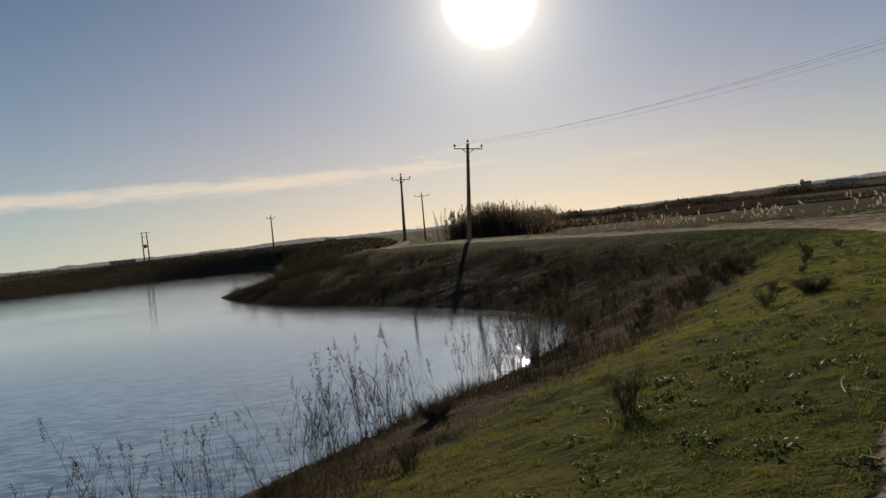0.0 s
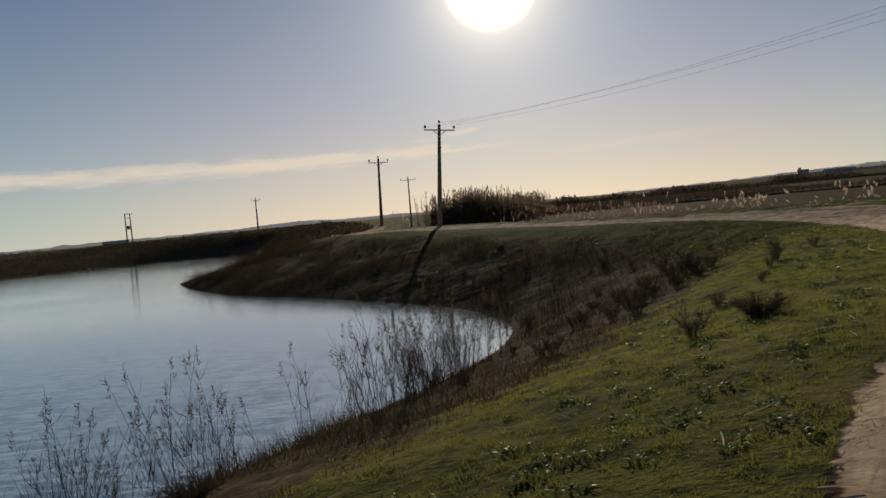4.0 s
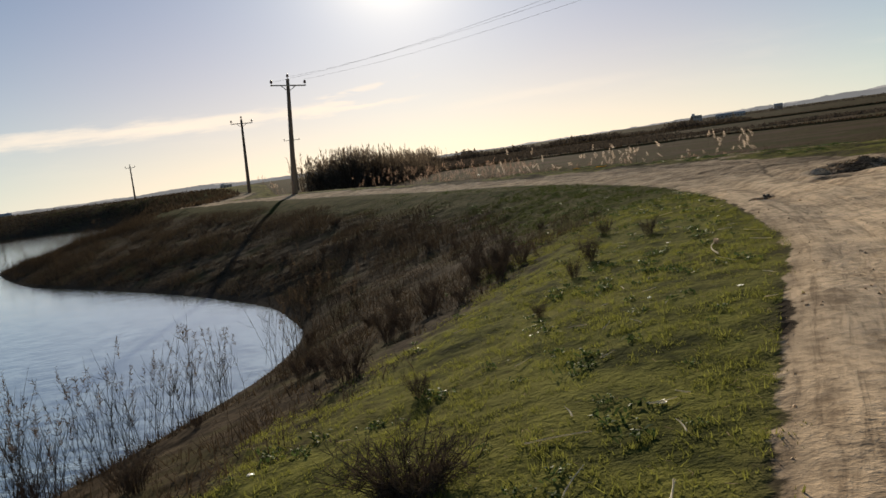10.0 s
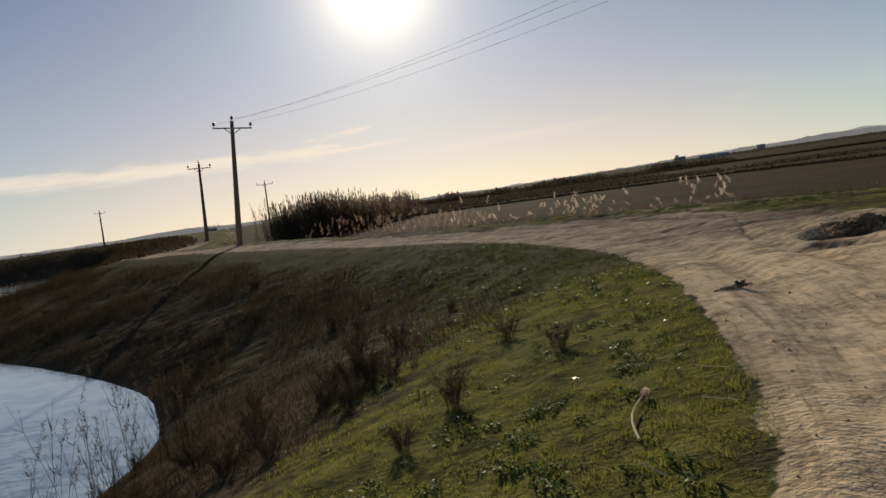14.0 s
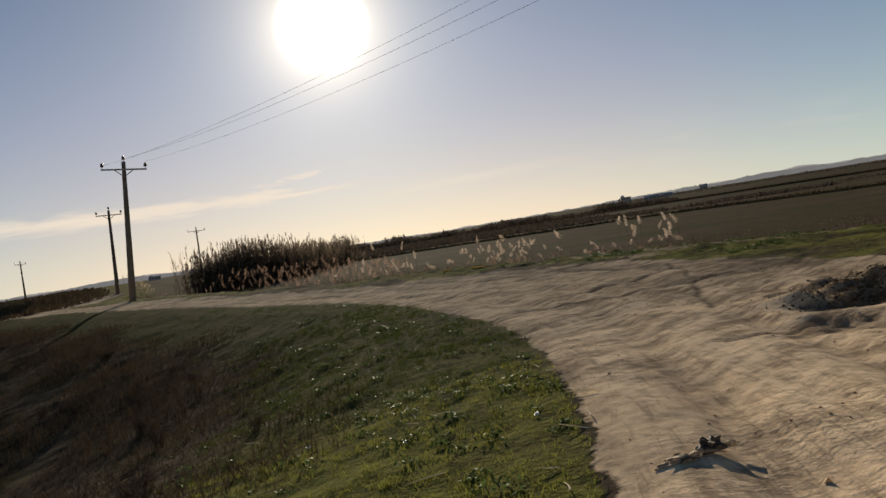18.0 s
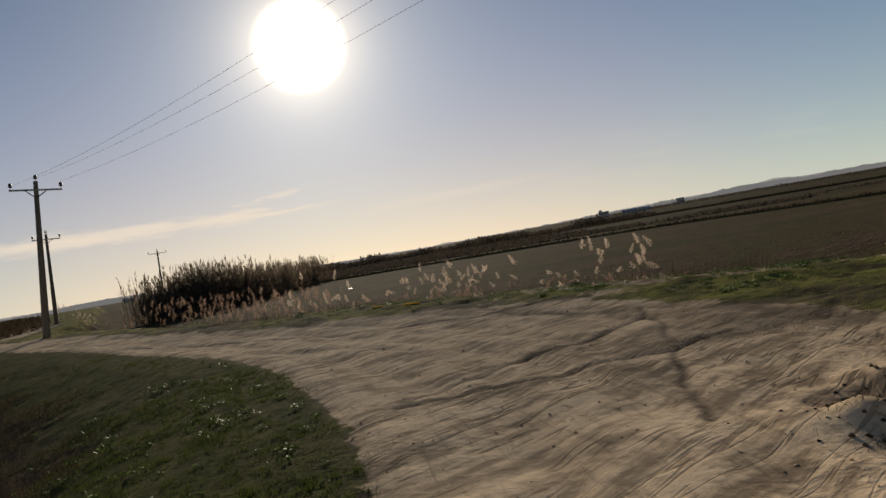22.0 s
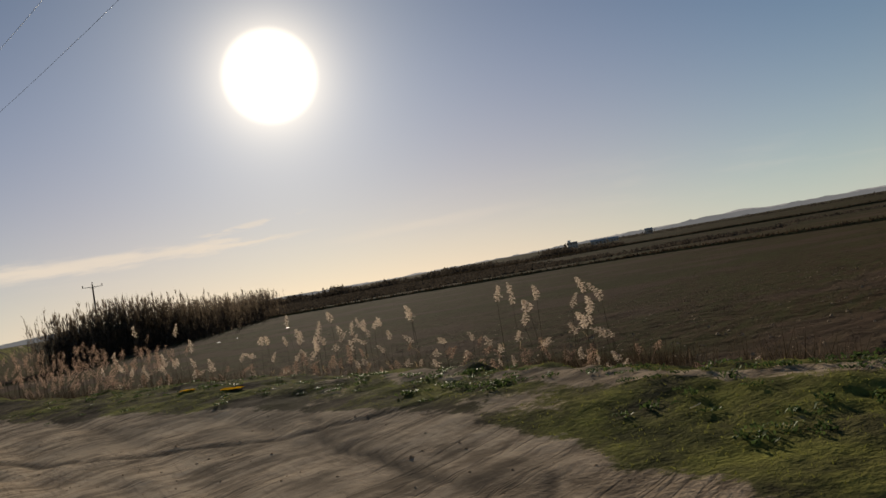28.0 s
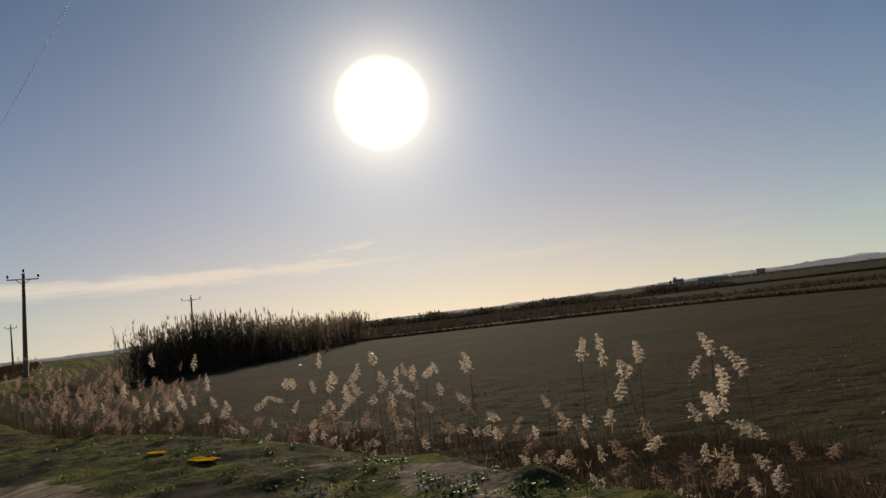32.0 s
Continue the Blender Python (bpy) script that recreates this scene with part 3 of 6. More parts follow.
def lathe(geo, base, profile, sides=10, axis=None):
    """A turned body: profile of (radius, height) above base."""
    a = np.arange(sides) / sides * 2 * math.pi
    v = [(base[0] + r * math.cos(t), base[1] + r * math.sin(t), base[2] + h) for r, h in profile for t in a]
    f = []
    for i in range(len(profile) - 1):
        for k in range(sides):
            p, q = i * sides + k, i * sides + (k + 1) % sides
            f += [(p, q, q + sides), (p, q + sides, p + sides)]
    m = (len(profile) - 1) * sides
    for k in range(1, sides - 1):
        f += [(0, k + 1, k), (m, m + k, m + k + 1)]
    geo.add(v, f)


# ---------------------------------------------------------------- the lie of the land
def curve(points, step=0.8, most=9):
    """A smooth line through points."""
    p = np.asarray(points, float)
    p = np.vstack([2 * p[0] - p[1], p, 2 * p[-1] - p[-2]])
    out = []
    for i in range(1, len(p) - 2):
        n = max(2, int(np.linalg.norm(p[i + 1] - p[i]) / step))
        n = min(n, most)
        for t in np.arange(n) / n:
            out.append(0.5 * (2 * p[i] + (p[i + 1] - p[i - 1]) * t + (2 * p[i - 1] - 5 * p[i] + 4 * p[i + 1] - p[i + 2]) * t ** 2 + (3 * p[i] - p[i - 1] - 3 * p[i + 1] + p[i + 2]) * t ** 3))
    out.append(p[-2])
    return np.array(out)


INNER = curve([(-30, -52), (-14, -24), (-6, -10), (-0.1, 0.2), (3.4, 6.3), (6, 10.7), (8.6, 14.3), (11.4, 19.1), (13.3, 22.8), (14.68, 27.0), (15.75, 31.3), (16.2, 35.3), (15.75, 40.3), (14.8, 45), (12.3, 51.4), (6.8, 63.5), (-0.5, 76), (-7.5, 87), (-10.5, 93.5), (-9.5, 101), (-10, 118), (-16, 140), (-28, 170), (-36, 195), (-60, 222), (-100, 230), (-160, 190), (-300, 20)])
OUTER = curve([(-22, -56), (-7, -27), (1.5, -12), (6.5, -3), (10, 4), (14, 12), (17.5, 21), (20, 28), (21.8, 31), (23.2, 35), (23.0, 38.5), (22.9, 41.5), (22.5, 44.5), (20.7, 48.3), (17.5, 52.3), (13.7, 57.5), (9.0, 66.5), (4, 75.5), (-2.5, 86), (-5.5, 92), (-5.2, 101), (-6.3, 118), (-9, 126)])
DITCH = curve([(200, -60), (90, 6), (40, 35), (30.5, 40.3), (26.6, 42.5), (24.8, 45), (23.7, 48.5), (21.7, 51.9), (18.1, 56.3), (14.8, 59.8), (9.5, 69), (5, 78), (0, 88), (-3, 97), (-4, 112), (-6, 130), (-12, 160), (-20, 200), (-40, 240), (-90, 255), (-160, 235), (-330, 60)])
SHORE = curve([(-62, -90), (-40, -50), (-20, -14), (-8, 9.5), (-1.7, 20.4), (1.2, 24.9), (3.3, 29.2), (4.4, 32.2), (4.95, 36), (4.4, 39), (2.8, 43.5), (-2, 50.8), (-8.6, 59), (-16, 68), (-25.2, 85.8), (-23.6, 92), (-22.0, 104), (-26, 130), (-34, 160), (-43, 188), (-58, 203), (-79, 204), (-98, 175), (-130, 130), (-190, 40), (-240, -90)])
WATER_Z = -3.1


def near_line(line, x, y):
    """Distance to a line, the side (right of its way: plus), and how far along it lies."""
    best = np.full(x.shape, 1e18)
    side, along = np.zeros(x.shape), np.zeros(x.shape)
    run = 0.0
    for (ax, ay), (bx, by) in zip(line[:-1], line[1:]):
        dx, dy = bx - ax, by - ay
        ln = math.hypot(dx, dy)
        t = np.clip(((x - ax) * dx + (y - ay) * dy) / (ln * ln), 0, 1)
        d = (x - ax - t * dx) ** 2 + (y - ay - t * dy) ** 2
        m = d < best
        best = np.where(m, d, best)
        side = np.where(m, np.sign((x - ax) * dy - (y - ay) * dx), side)
        along = np.where(m, run + t * ln, along)
        run += ln
    return np.sqrt(best), side, along


def smooth(x, a, b):
    t = np.clip((x - a) / (b - a), 0, 1)
    return t * t * (3 - 2 * t)


TABLE = np.random.RandomState(11).rand(512, 512)


def vnoise(x, y):
    xi, yi = np.floor(x).astype(int), np.floor(y).astype(int)
    u, v = x - xi, y - yi
    u, v = u * u * (3 - 2 * u), v * v * (3 - 2 * v)
    a, b = TABLE[xi % 512, yi % 512], TABLE[(xi + 1) % 512, yi % 512]
    c, d = TABLE[xi % 512, (yi + 1) % 512], TABLE[(xi + 1) % 512, (yi + 1) % 512]
    return (a * (1 - u) + b * u) * (1 - v) + (c * (1 - u) + d * u) * v - 0.5


def fbm(x, y, n=4):
    return sum(vnoise(x * 2 ** i + 17 * i, y * 2 ** i + 31 * i) / 1.9 ** i for i in range(n))


# ruts and cracks that stand out in the bare earth: line, width, depth
RUTS = [(curve([(20.91, 48.03), (20.88, 46.30), (21.01, 44.82), (21.31, 43.45), (21.61, 42.26), (21.80, 41.37)]), 0.1, 0.025),
        (curve([(17.0, 36.9), (18.1, 37.6), (18.9, 38.2), (19.8, 38.6), (20.9, 39.3), (21.8, 40.1)]), 0.07, 0.035),
        (curve([(16.9, 36.6), (18.1, 36.7), (18.7, 36.62), (19.7, 36.8), (20.4, 36.7), (21.5, 37.0)]), 0.065, 0.03),
        (curve([(22.3, 41.4), (21.3, 38.7), (20.7, 37.2), (20.15, 36.0), (19.7, 35.0), (19.2, 33.6)]), 0.055, 0.015),
        (curve([(17.6, 30.6), (18.2, 30.7), (19.0, 31.0)]), 0.05, 0.03),
        (curve([(15.0, 47.0), (16.8, 44.6), (17.9, 41.8), (18.3, 38.0), (17.6, 33.0), (15.4, 26.0)]), 0.2, 0.03),
        (curve([(16.4, 48.0), (18.3, 45.5), (19.5, 42.4), (20.0, 38.5), (19.2, 33.0), (17.0, 26.0)]), 0.2, 0.03),
        (curve([(10.5, 58.0), (14.2, 52.0), (17.0, 48.4), (19.6, 46.6), (22.4, 45.8)]), 0.09, 0.03),
        (curve([(22.6, 36.6), (23.8, 37.7), (25.0, 37.8)]), 0.06, 0.02)]
BALKS = [(curve([(260, -40), (150, 70), (102, 122), (84, 160), (55, 178), (24, 190)], 4, 40), 1.8, 0.4), (curve([(420, 160), (260, 270), (190, 330), (90, 360)], 6, 40), 3.5, 0.8)]
PIT, POOL = (20.4, 32.0), (19.3, 30.6)


def land(x, y):
    """Height and the kinds of ground at x, y."""
    x, y = np.asarray(x, float), np.asarray(y, float)
    di, si, ai = near_line(INNER, x, y)
    dd, sd, _ = near_line(DITCH, x, y)
    ds, ss, _ = near_line(SHORE, x, y)
    do, so, _ = near_line(OUTER, x, y)
    wet = (ss < 0)
    ds = np.where(wet, -ds, ds)
    a = di * si                      # plus: on the track's side
    field_d = np.where(sd > 0, dd, -dd)
    out_d = np.where(so > 0, do, -do)  # plus: past the track's outer edge
    far = smooth(y, 100, 150) + smooth(-x, 60, 110) * smooth(y, 40, 80)
    far = np.clip(far, 0, 1)
    top = 0.28 * smooth(y, 52, 82) + far * 1.2 + 0.12 * fbm(x * 0.15, y * 0.15, 3)
    top = top * 1.0
    # bank down to the water
    soft = 3.4 * (1 - smooth(y, 29, 40)) + 1.2
    soft = np.minimum(soft, 0.5 * (di + np.maximum(ds, 0)))
    lie = np.minimum(di, soft)
    drop = -0.085 * lie - 0.02 * lie ** 2 * (1 - smooth(y, 29, 40))
    rest = np.maximum(di - soft, 0)
    span = rest + np.maximum(ds, 0) + 1e-6
    frac = rest / span
    bank = top + drop + (WATER_Z - top - drop) * (0.86 * frac + 0.14 * frac ** 3)
    bank += 0.12 * fbm(x * 0.6, y * 0.6, 4) * smooth(di, 1, 4) * smooth(ds, 0.0, 2.0)
    bank += 0.026 * fbm(x * 2.7, y * 2.7, 4) * smooth(di, 0.0, 0.6) + 0.014 * fbm(x * 4.6 + 40, y * 4.6, 2) * smooth(di, 0.0, 0.3)
    bed = WATER_Z - np.minimum(-ds * 0.35, 2.0)
    # track
    flat = top * 1.0 + 0.03 * fbm(x * 0.9, y * 0.9, 3)
    warp = a + 0.5 * fbm(ai * 0.12, a * 0.3, 3)
    on = smooth(a, 0.1, 0.9) * smooth(-out_d, -1.0, 0.6)
    wheel = sum(np.exp(-((warp - c) / w) ** 2) * dpt for c, w, dpt in ((1.35, 0.26, 0.045), (2.95, 0.28, 0.05), (4.3, 0.24, 0.035), (5.8, 0.26, 0.035)))
    u, v = 0.83 * x + 0.55 * y, 0.83 * y - 0.55 * x
    bend = smooth(y, 27, 33)
    swell = 0.05 * fbm(v * 0.4, u * 0.18, 2) * smooth(y, 28, 36)
    fine = 0.042 * fbm(warp * 3.0, ai * 0.3, 4) * (1 - bend) + 0.013 * fbm(v * 1.7, u * 0.3, 4) * bend + 0.014 * fbm(x * 3.1, y * 3.1, 3) + swell
    rise = 0.05 * smooth(a, 0, 0.5)
    road = flat - (wheel - fine) * on + rise * (1 - on)
    # dark rut floors: mud, with the step shade of the cracks painted in
    crack = np.zeros(x.shape)
    for line, w, dpt in RUTS:
        inside = (x > line[:, 0].min() - 1.5) & (x < line[:, 0].max() + 1.5) & (y > line[:, 1].min() - 1.5) & (y < line[:, 1].max() + 1.5)
        if inside.any():
            d, _, _ = near_line(line, x[inside] + 0.14 * fbm(x[inside] * 1.6, y[inside] * 1.6, 3), y[inside] + 0.14 * fbm(x[inside] * 0.9 + 9, y[inside] * 0.9, 2))
            road[inside] += dpt * (-np.exp(-(d / w) ** 2) + 0.12 * np.exp(-((d - 2.1 * w) / w) ** 2))
            crack[inside] = np.maximum(crack[inside], (1.0 if w < 0.15 else 0.25) * np.exp(-(d / (1.25 * w)) ** 2) * np.clip(1.0 + 1.2 * fbm(x[inside] * 1.1, y[inside] * 1.1, 3), 0, 1))
    # verge, ditch, fields
    verge = (0.14 - 0.05 * smooth(y, 44, 51)) * np.exp(-((field_d + 1.2) / 1.6) ** 2) * smooth(y, 36, 44) * (1 - smooth(y, 62, 80)) + (0.06 * fbm(x * 1.2, y * 1.2, 4) + 0.04 * fbm(x * 3.3, y * 3.3, 3)) * smooth(out_d, -0.2, 1.0)
    road = road + verge
    mound = np.exp(-(((x - 23.7) / 0.33) ** 2 + ((y - 48.0) / 0.28) ** 2) ** 1.1)
    road = road + 0.12 * mound
    pit = np.exp(-(((x - PIT[0]) / 0.95) ** 2 + ((y - PIT[1]) / 0.55) ** 2) ** 1.4)
    pool = np.exp(-(((x - POOL[0]) / 0.6) ** 2 + ((y - POOL[1]) / 0.75) ** 2) ** 1.4)
    lump = np.exp(-(((x - 21.2) / 1.4) ** 2 + ((y - 32.9) / 0.8) ** 2))
    road = road - 0.16 * pit - (0.16 + 0.12 * fbm(x * 2.6, y * 2.6, 3)) * pool + lump * (0.14 + 0.25 * fbm(x * 2.2, y * 2.2, 4))
    pit = np.maximum(np.maximum(pit, 0.7 * pool), 0.8 * lump)
    low = -1.45 + 0.45 * smooth(np.hypot(x, y), 80, 400) + 11 * smooth(np.hypot(x, y), 150, 1800) * smooth(x / (np.abs(y) + 1), -0.1, 0.5)
    furrow = 0.09 * fbm(x * 1.5, y * 1.5, 4) + 0.0 * x
    field_z = low + furrow - 0.35 * np.exp(-((field_d - 1.7) / 0.8) ** 2) * smooth(x, 25, 28)
    step = smooth(field_d + 0.5 * fbm(x * 0.8, y * 0.8, 3), -0.15, 2.2)
    right = road + (field_z - road) * step
    z = np.where(a > 0, right, bank)
    z = np.where(wet, bed, z)
    # zones
    ragged = 0.5 * fbm(x * 0.8, y * 0.8, 4)
    dirt = smooth(a + 0.13 * fbm(x * 2.2, y * 2.2, 3), -0.1, 0.2) * smooth(-out_d + 0.9 * ragged, -0.4, 0.4)
    dirt = dirt * (1 - step) * (1 - smooth(y, 108, 122))
    strip = np.exp(-((field_d + 0.75 + 0.5 * fbm(x * 0.8, y * 0.8, 3)) / 0.42) ** 2)
    bare = np.clip(0.9 * fbm(x * 0.7 + 5, y * 0.7, 4) + 0.75 * strip * (1 - smooth(y, 48, 52)), 0, 0.8) * smooth(out_d, -0.6, 0.3) * (1 - step) * smooth(y, 39, 43) * (a > 0)
    dirt = np.maximum(dirt, bare)
    reach = 1.0 * (1 - smooth(y, 30, 42)) + 3.7 + 2.0 * ragged
    grass = np.where(a > 0, 1 - step, smooth(di, reach + 2.4, reach - 1.9 - 1.5 * smooth(y, 22, 30) * (1 - smooth(y, 33, 38))))
    grass = grass * np.where(a > 0, 0.45 + 1.1 * fbm(x * 0.55, y * 0.55, 4) + 0.35 * smooth(out_d, 0.2, 1.6), 1.0)
    grass = np.where(wet, 0, grass)
    field = np.where(a > 0, smooth(field_d, 0.4, 1.6), 0)
    mud = np.where(a > 0, 0.9 * pit, 0.9 * smooth(ds, 1.5, 0.1))
    mud = np.maximum(mud, (a > 0) * 0.5 * np.exp(-(np.hypot(x - 22.6, (y - 33.6) * 0.7) / 1.5) ** 2) * (0.5 + 1.4 * np.abs(fbm(x * 1.7, y * 1.7, 3))))
    loose = (a > 0) * smooth(out_d, -3.6, -0.6) * (1 - step) * smooth(y, 33, 39) * (1 - smooth(y, 56, 62))
    mud = np.maximum(mud, loose * np.clip(0.22 + 1.1 * fbm(x * 1.6, y * 1.6, 4), 0, 0.6))
    damp = (a > 0) * np.exp(-(((x - 23.4) / 2.3) ** 2 + ((y - 38.0) / 3.0) ** 2)) * np.clip(0.6 + 1.3 * fbm(x * 1.1, y * 1.1, 4), 0, 0.9)
    fringe = 0.5 * np.exp(-((a - 0.05) / 0.2) ** 2) * np.clip(0.6 + 1.5 * fbm(x * 1.6, y * 1.6, 3), 0, 1)
    mud = np.maximum(np.maximum(mud, damp), np.maximum(fringe, crack))
    patch = (a > 0) * np.exp(-(((x - 21.4) / 0.9) ** 2 + ((y - 36.9) / 0.55) ** 2)) * np.clip(0.55 + 1.2 * fbm(x * 1.5, y * 1.5, 3), 0, 0.8)
    # the mound is coloured dark, like its side turned from the sun
    mud = np.maximum(np.maximum(mud, patch), 0.9 * (a > 0) * smooth(mound, 0.1, 0.5))
    mud = np.maximum(mud, 0.25 * smooth(bare, 0.3, 0.6))
    return z, dirt, np.clip(grass, 0, 1), field, mud, ai, a, ds, field_d


def ground_z(x, y):
    return float(land(np.array([x]), np.array([y]))[0][0])


def axis_steps(fine_lo, fine_hi, step, lo, hi, grow):
    out = list(np.arange(fine_lo, fine_hi + 1e-6, step))
    s, p = step, fine_hi
    while p < hi:
        s *= grow
        p += s
        out.append(p)
    s, p, head = step, fine_lo, []
    while p > lo:
        s *= grow
        p -= s
        head.append(p)
    return np.array(head[::-1] + out)


def build_ground():
    xs = axis_steps(-3.0, 27.0, GRID, -4200, 4200, 1.075)
    ys = axis_steps(1.0, 62.0, GRID, -900, 4600, 1.055)
    gx, gy = np.meshgrid(xs, ys)
    x, y = gx.ravel(), gy.ravel()
    z, dirt, grass, field, mud, along, across, _, _ = land(x, y)
    nx, ny = len(xs), len(ys)
    i = (np.arange(ny - 1)[:, None] * nx + np.arange(nx - 1)[None]).ravel()
    quads = np.stack([i, i + 1, i + nx + 1, i + nx], 1)
    me = bpy.data.meshes.new("ground")
    me.vertices.add(len(x))
    me.vertices.foreach_set("co", np.stack([x, y, z], 1).astype(np.float32).ravel())
    me.loops.add(len(quads) * 4)
    me.loops.foreach_set("vertex_index", quads.astype(np.int32).ravel())
    me.polygons.add(len(quads))
    me.polygons.foreach_set("loop_start", np.arange(0, len(quads) * 4, 4, dtype=np.int32))
    me.polygons.foreach_set("use_smooth", np.full(len(quads), True))
    for name, data in (("dirt", dirt), ("grass", grass), ("field", field), ("mud", mud), ("along", along), ("across", across)):
        att = me.attributes.new(name, "FLOAT", "POINT")
        att.data.foreach_set("value", data.astype(np.float32))
    me.materials.append(M_GROUND)
    me.update(calc_edges=True)
    tagged(new("ground", me), "rolling bare earth, green turf bank and brown fields", "ground", kind="structure")


GRID = 0.085
build_ground()


def build_water():
    v = [(float(px), float(py), WATER_Z) for px, py in SHORE]
    # widen past the shore, under the land
    cx, cy = -60.0, 60.0
    v = [(px + (px - cx) / math.hypot(px - cx, py - cy) * 6, py + (py - cy) / math.hypot(px - cx, py - cy) * 6, pz) for px, py, pz in v]
    bm = bmesh.new()
    face = bm.faces.new([bm.verts.new(p) for p in v])
    face.normal_update()
    if face.normal.z < 0:
        face.normal_flip()
    bmesh.ops.triangulate(bm, faces=bm.faces[:])
    me = bpy.data.meshes.new("water")
    bm.to_mesh(me)
    bm.free()
    me.materials.append(M_WATER)
    tagged(new("water", me), "wind-rippled grey-blue water of a reservoir", "water", kind="structure")


build_water()

# ---------------------------------------------------------------- poles and wires
def utility_pole(x, y, z, height, turn, lean=(0.0, 0.0), arm=2.9, label="tall weathered pole with a steel crossarm and three insulators"):
    """A tapered pole with crossarm, two braces and three pin insulators."""
    root = thing("utility_pole", label, "utility pole", "poles of the line")
    g = Geo()
    g.tube([(0, 0, -0.3), (0, 0, height * 0.4), (0, 0, height)], [0.25, 0.2, 0.135], 8)
    part("shaft", g, M_POLE, root)
    g = Geo()
    g.box((0, -0.16, height - 0.55), (arm, 0.09, 0.1))
    part("crossarm", g, M_STEEL, root, "thin steel crossarm")
    for s in (-1, 1):
        g = Geo()
        g.tube([(s * 0.6, -0.17, height - 0.58), (0.0, -0.17, height - 1.05)], 0.03, 4)
        part("brace", g, M_STEEL, root)
    for px, pz in ((-arm / 2 + 0.08, height - 0.5), (0, height), (arm / 2 - 0.08, height - 0.5)):
        g = Geo()
        py = -0.16 if px else 0.0
        g.tube([(px, py, pz), (px, py, pz + 0.14)], 0.018, 5)
        pin = part("pin", g, M_STEEL, root)
        g = Geo()
        lathe(g, (px, py, pz + 0.12), [(0.05, 0), (0.11, 0.03), (0.12, 0.09), (0.07, 0.11), (0.1, 0.14), (0.1, 0.2), (0.05, 0.27)], 10)
        part("insulator", g, M_PORCELAIN, pin, "dark glazed insulator", True)
    root.matrix_world = pose(x, y, z, lean[1], lean[0], turn)
    return root


WIRE_AZ = -15.0
P1 = (1.95, 79.7, ground_z(1.95, 79.7))
P2 = (-6.6, 116.5, ground_z(-6.6, 116.5))
utility_pole(*P1, 9.5, 12, lean=(5.0, 0.5))
utility_pole(*P2, 9.35, 6, lean=(2.5, 0), arm=2.7)
utility_pole(-6.3, 197.0, ground_z(-6.3, 197), 12.0, -4, lean=(1.0, 0), arm=3.6)
utility_pole(-50.4, 227.5, ground_z(-50.4, 227.5), 8.9, 18, lean=(0.5, 0), arm=2.4)
P0 = (43.7, 4.2, ground_z(43.7, 4.2))
utility_pole(*P0, 12.1 - P0[2], WIRE_AZ, arm=3.5)


def wire(a, b, sag):
    t = np.linspace(0, 1, 28)[:, None]
    p = np.asarray(a)[None] * (1 - t) + np.asarray(b)[None] * t
    p[:, 2] -= (4 * sag * t * (1 - t))[:, 0]
    g = Geo()
    g.tube(p, 0.0058, 4)
    ob = new("power_line", g.mesh("power_line", M_WIRE))
    tagged(ob, "thin dark overhead wire strung between the poles", "wire", "wires of the line")


for off, up in ((-1.0, 0.0), (0.0, 0.3), (1.0, 0.0)):
    ca, sa = math.cos(radians(12)) * 1.35 * off, math.sin(radians(12)) * 1.35 * off
    cb, sb = math.cos(radians(WIRE_AZ)) * 1.7 * off, math.sin(radians(WIRE_AZ)) * 1.7 * off
    wire((P1[0] + 0.85 + ca, P1[1] + sa, P1[2] + 9.3 + up), (P0[0] + cb, P0[1] + sb, 12.05 - 0.5 * up), 2.15)


def h_frame_pole(x, y, z, turn):
    root = thing("transformer_pole", "two-legged dark pole frame carrying a small transformer", "utility pole")
    for s in (-1, 1):
        g = Geo()
        g.tube([(s * 0.75, 0, -0.3), (s * 0.7, 0, 9.0)], [0.22, 0.15], 8)
        part("leg", g, M_POLE, root)
    for zz, w in ((8.8, 2.6), (7.6, 1.7), (4.2, 1.9)):
        g = Geo()
        g.box((0.35 if w > 2 else 0, -0.2, zz), (w, 0.1, 0.12))
        part("crossarm", g, M_STEEL, root)
    g = Geo()
    g.box((0, -0.25, 4.75), (0.95, 0.6, 0.95))
    part("transformer", g, M_STEEL, root, "grey steel transformer box")
    for px in (-0.7, 0.2, 1.4):
        g = Geo()
        lathe(g, (px, -0.2, 8.86), [(0.05, 0), (0.1, 0.05), (0.1, 0.2), (0.04, 0.28)], 8)
        part("insulator", g, M_PORCELAIN, root)
    root.matrix_world = pose(x, y, z, 0, 0, turn)


h_frame_pole(-95.0, 249.0, ground_z(-95, 249), 20)

# ---------------------------------------------------------------- plants
def unit(v):
    v = np.asarray(v, float)
    return v / (np.linalg.norm(v) + 1e-9)


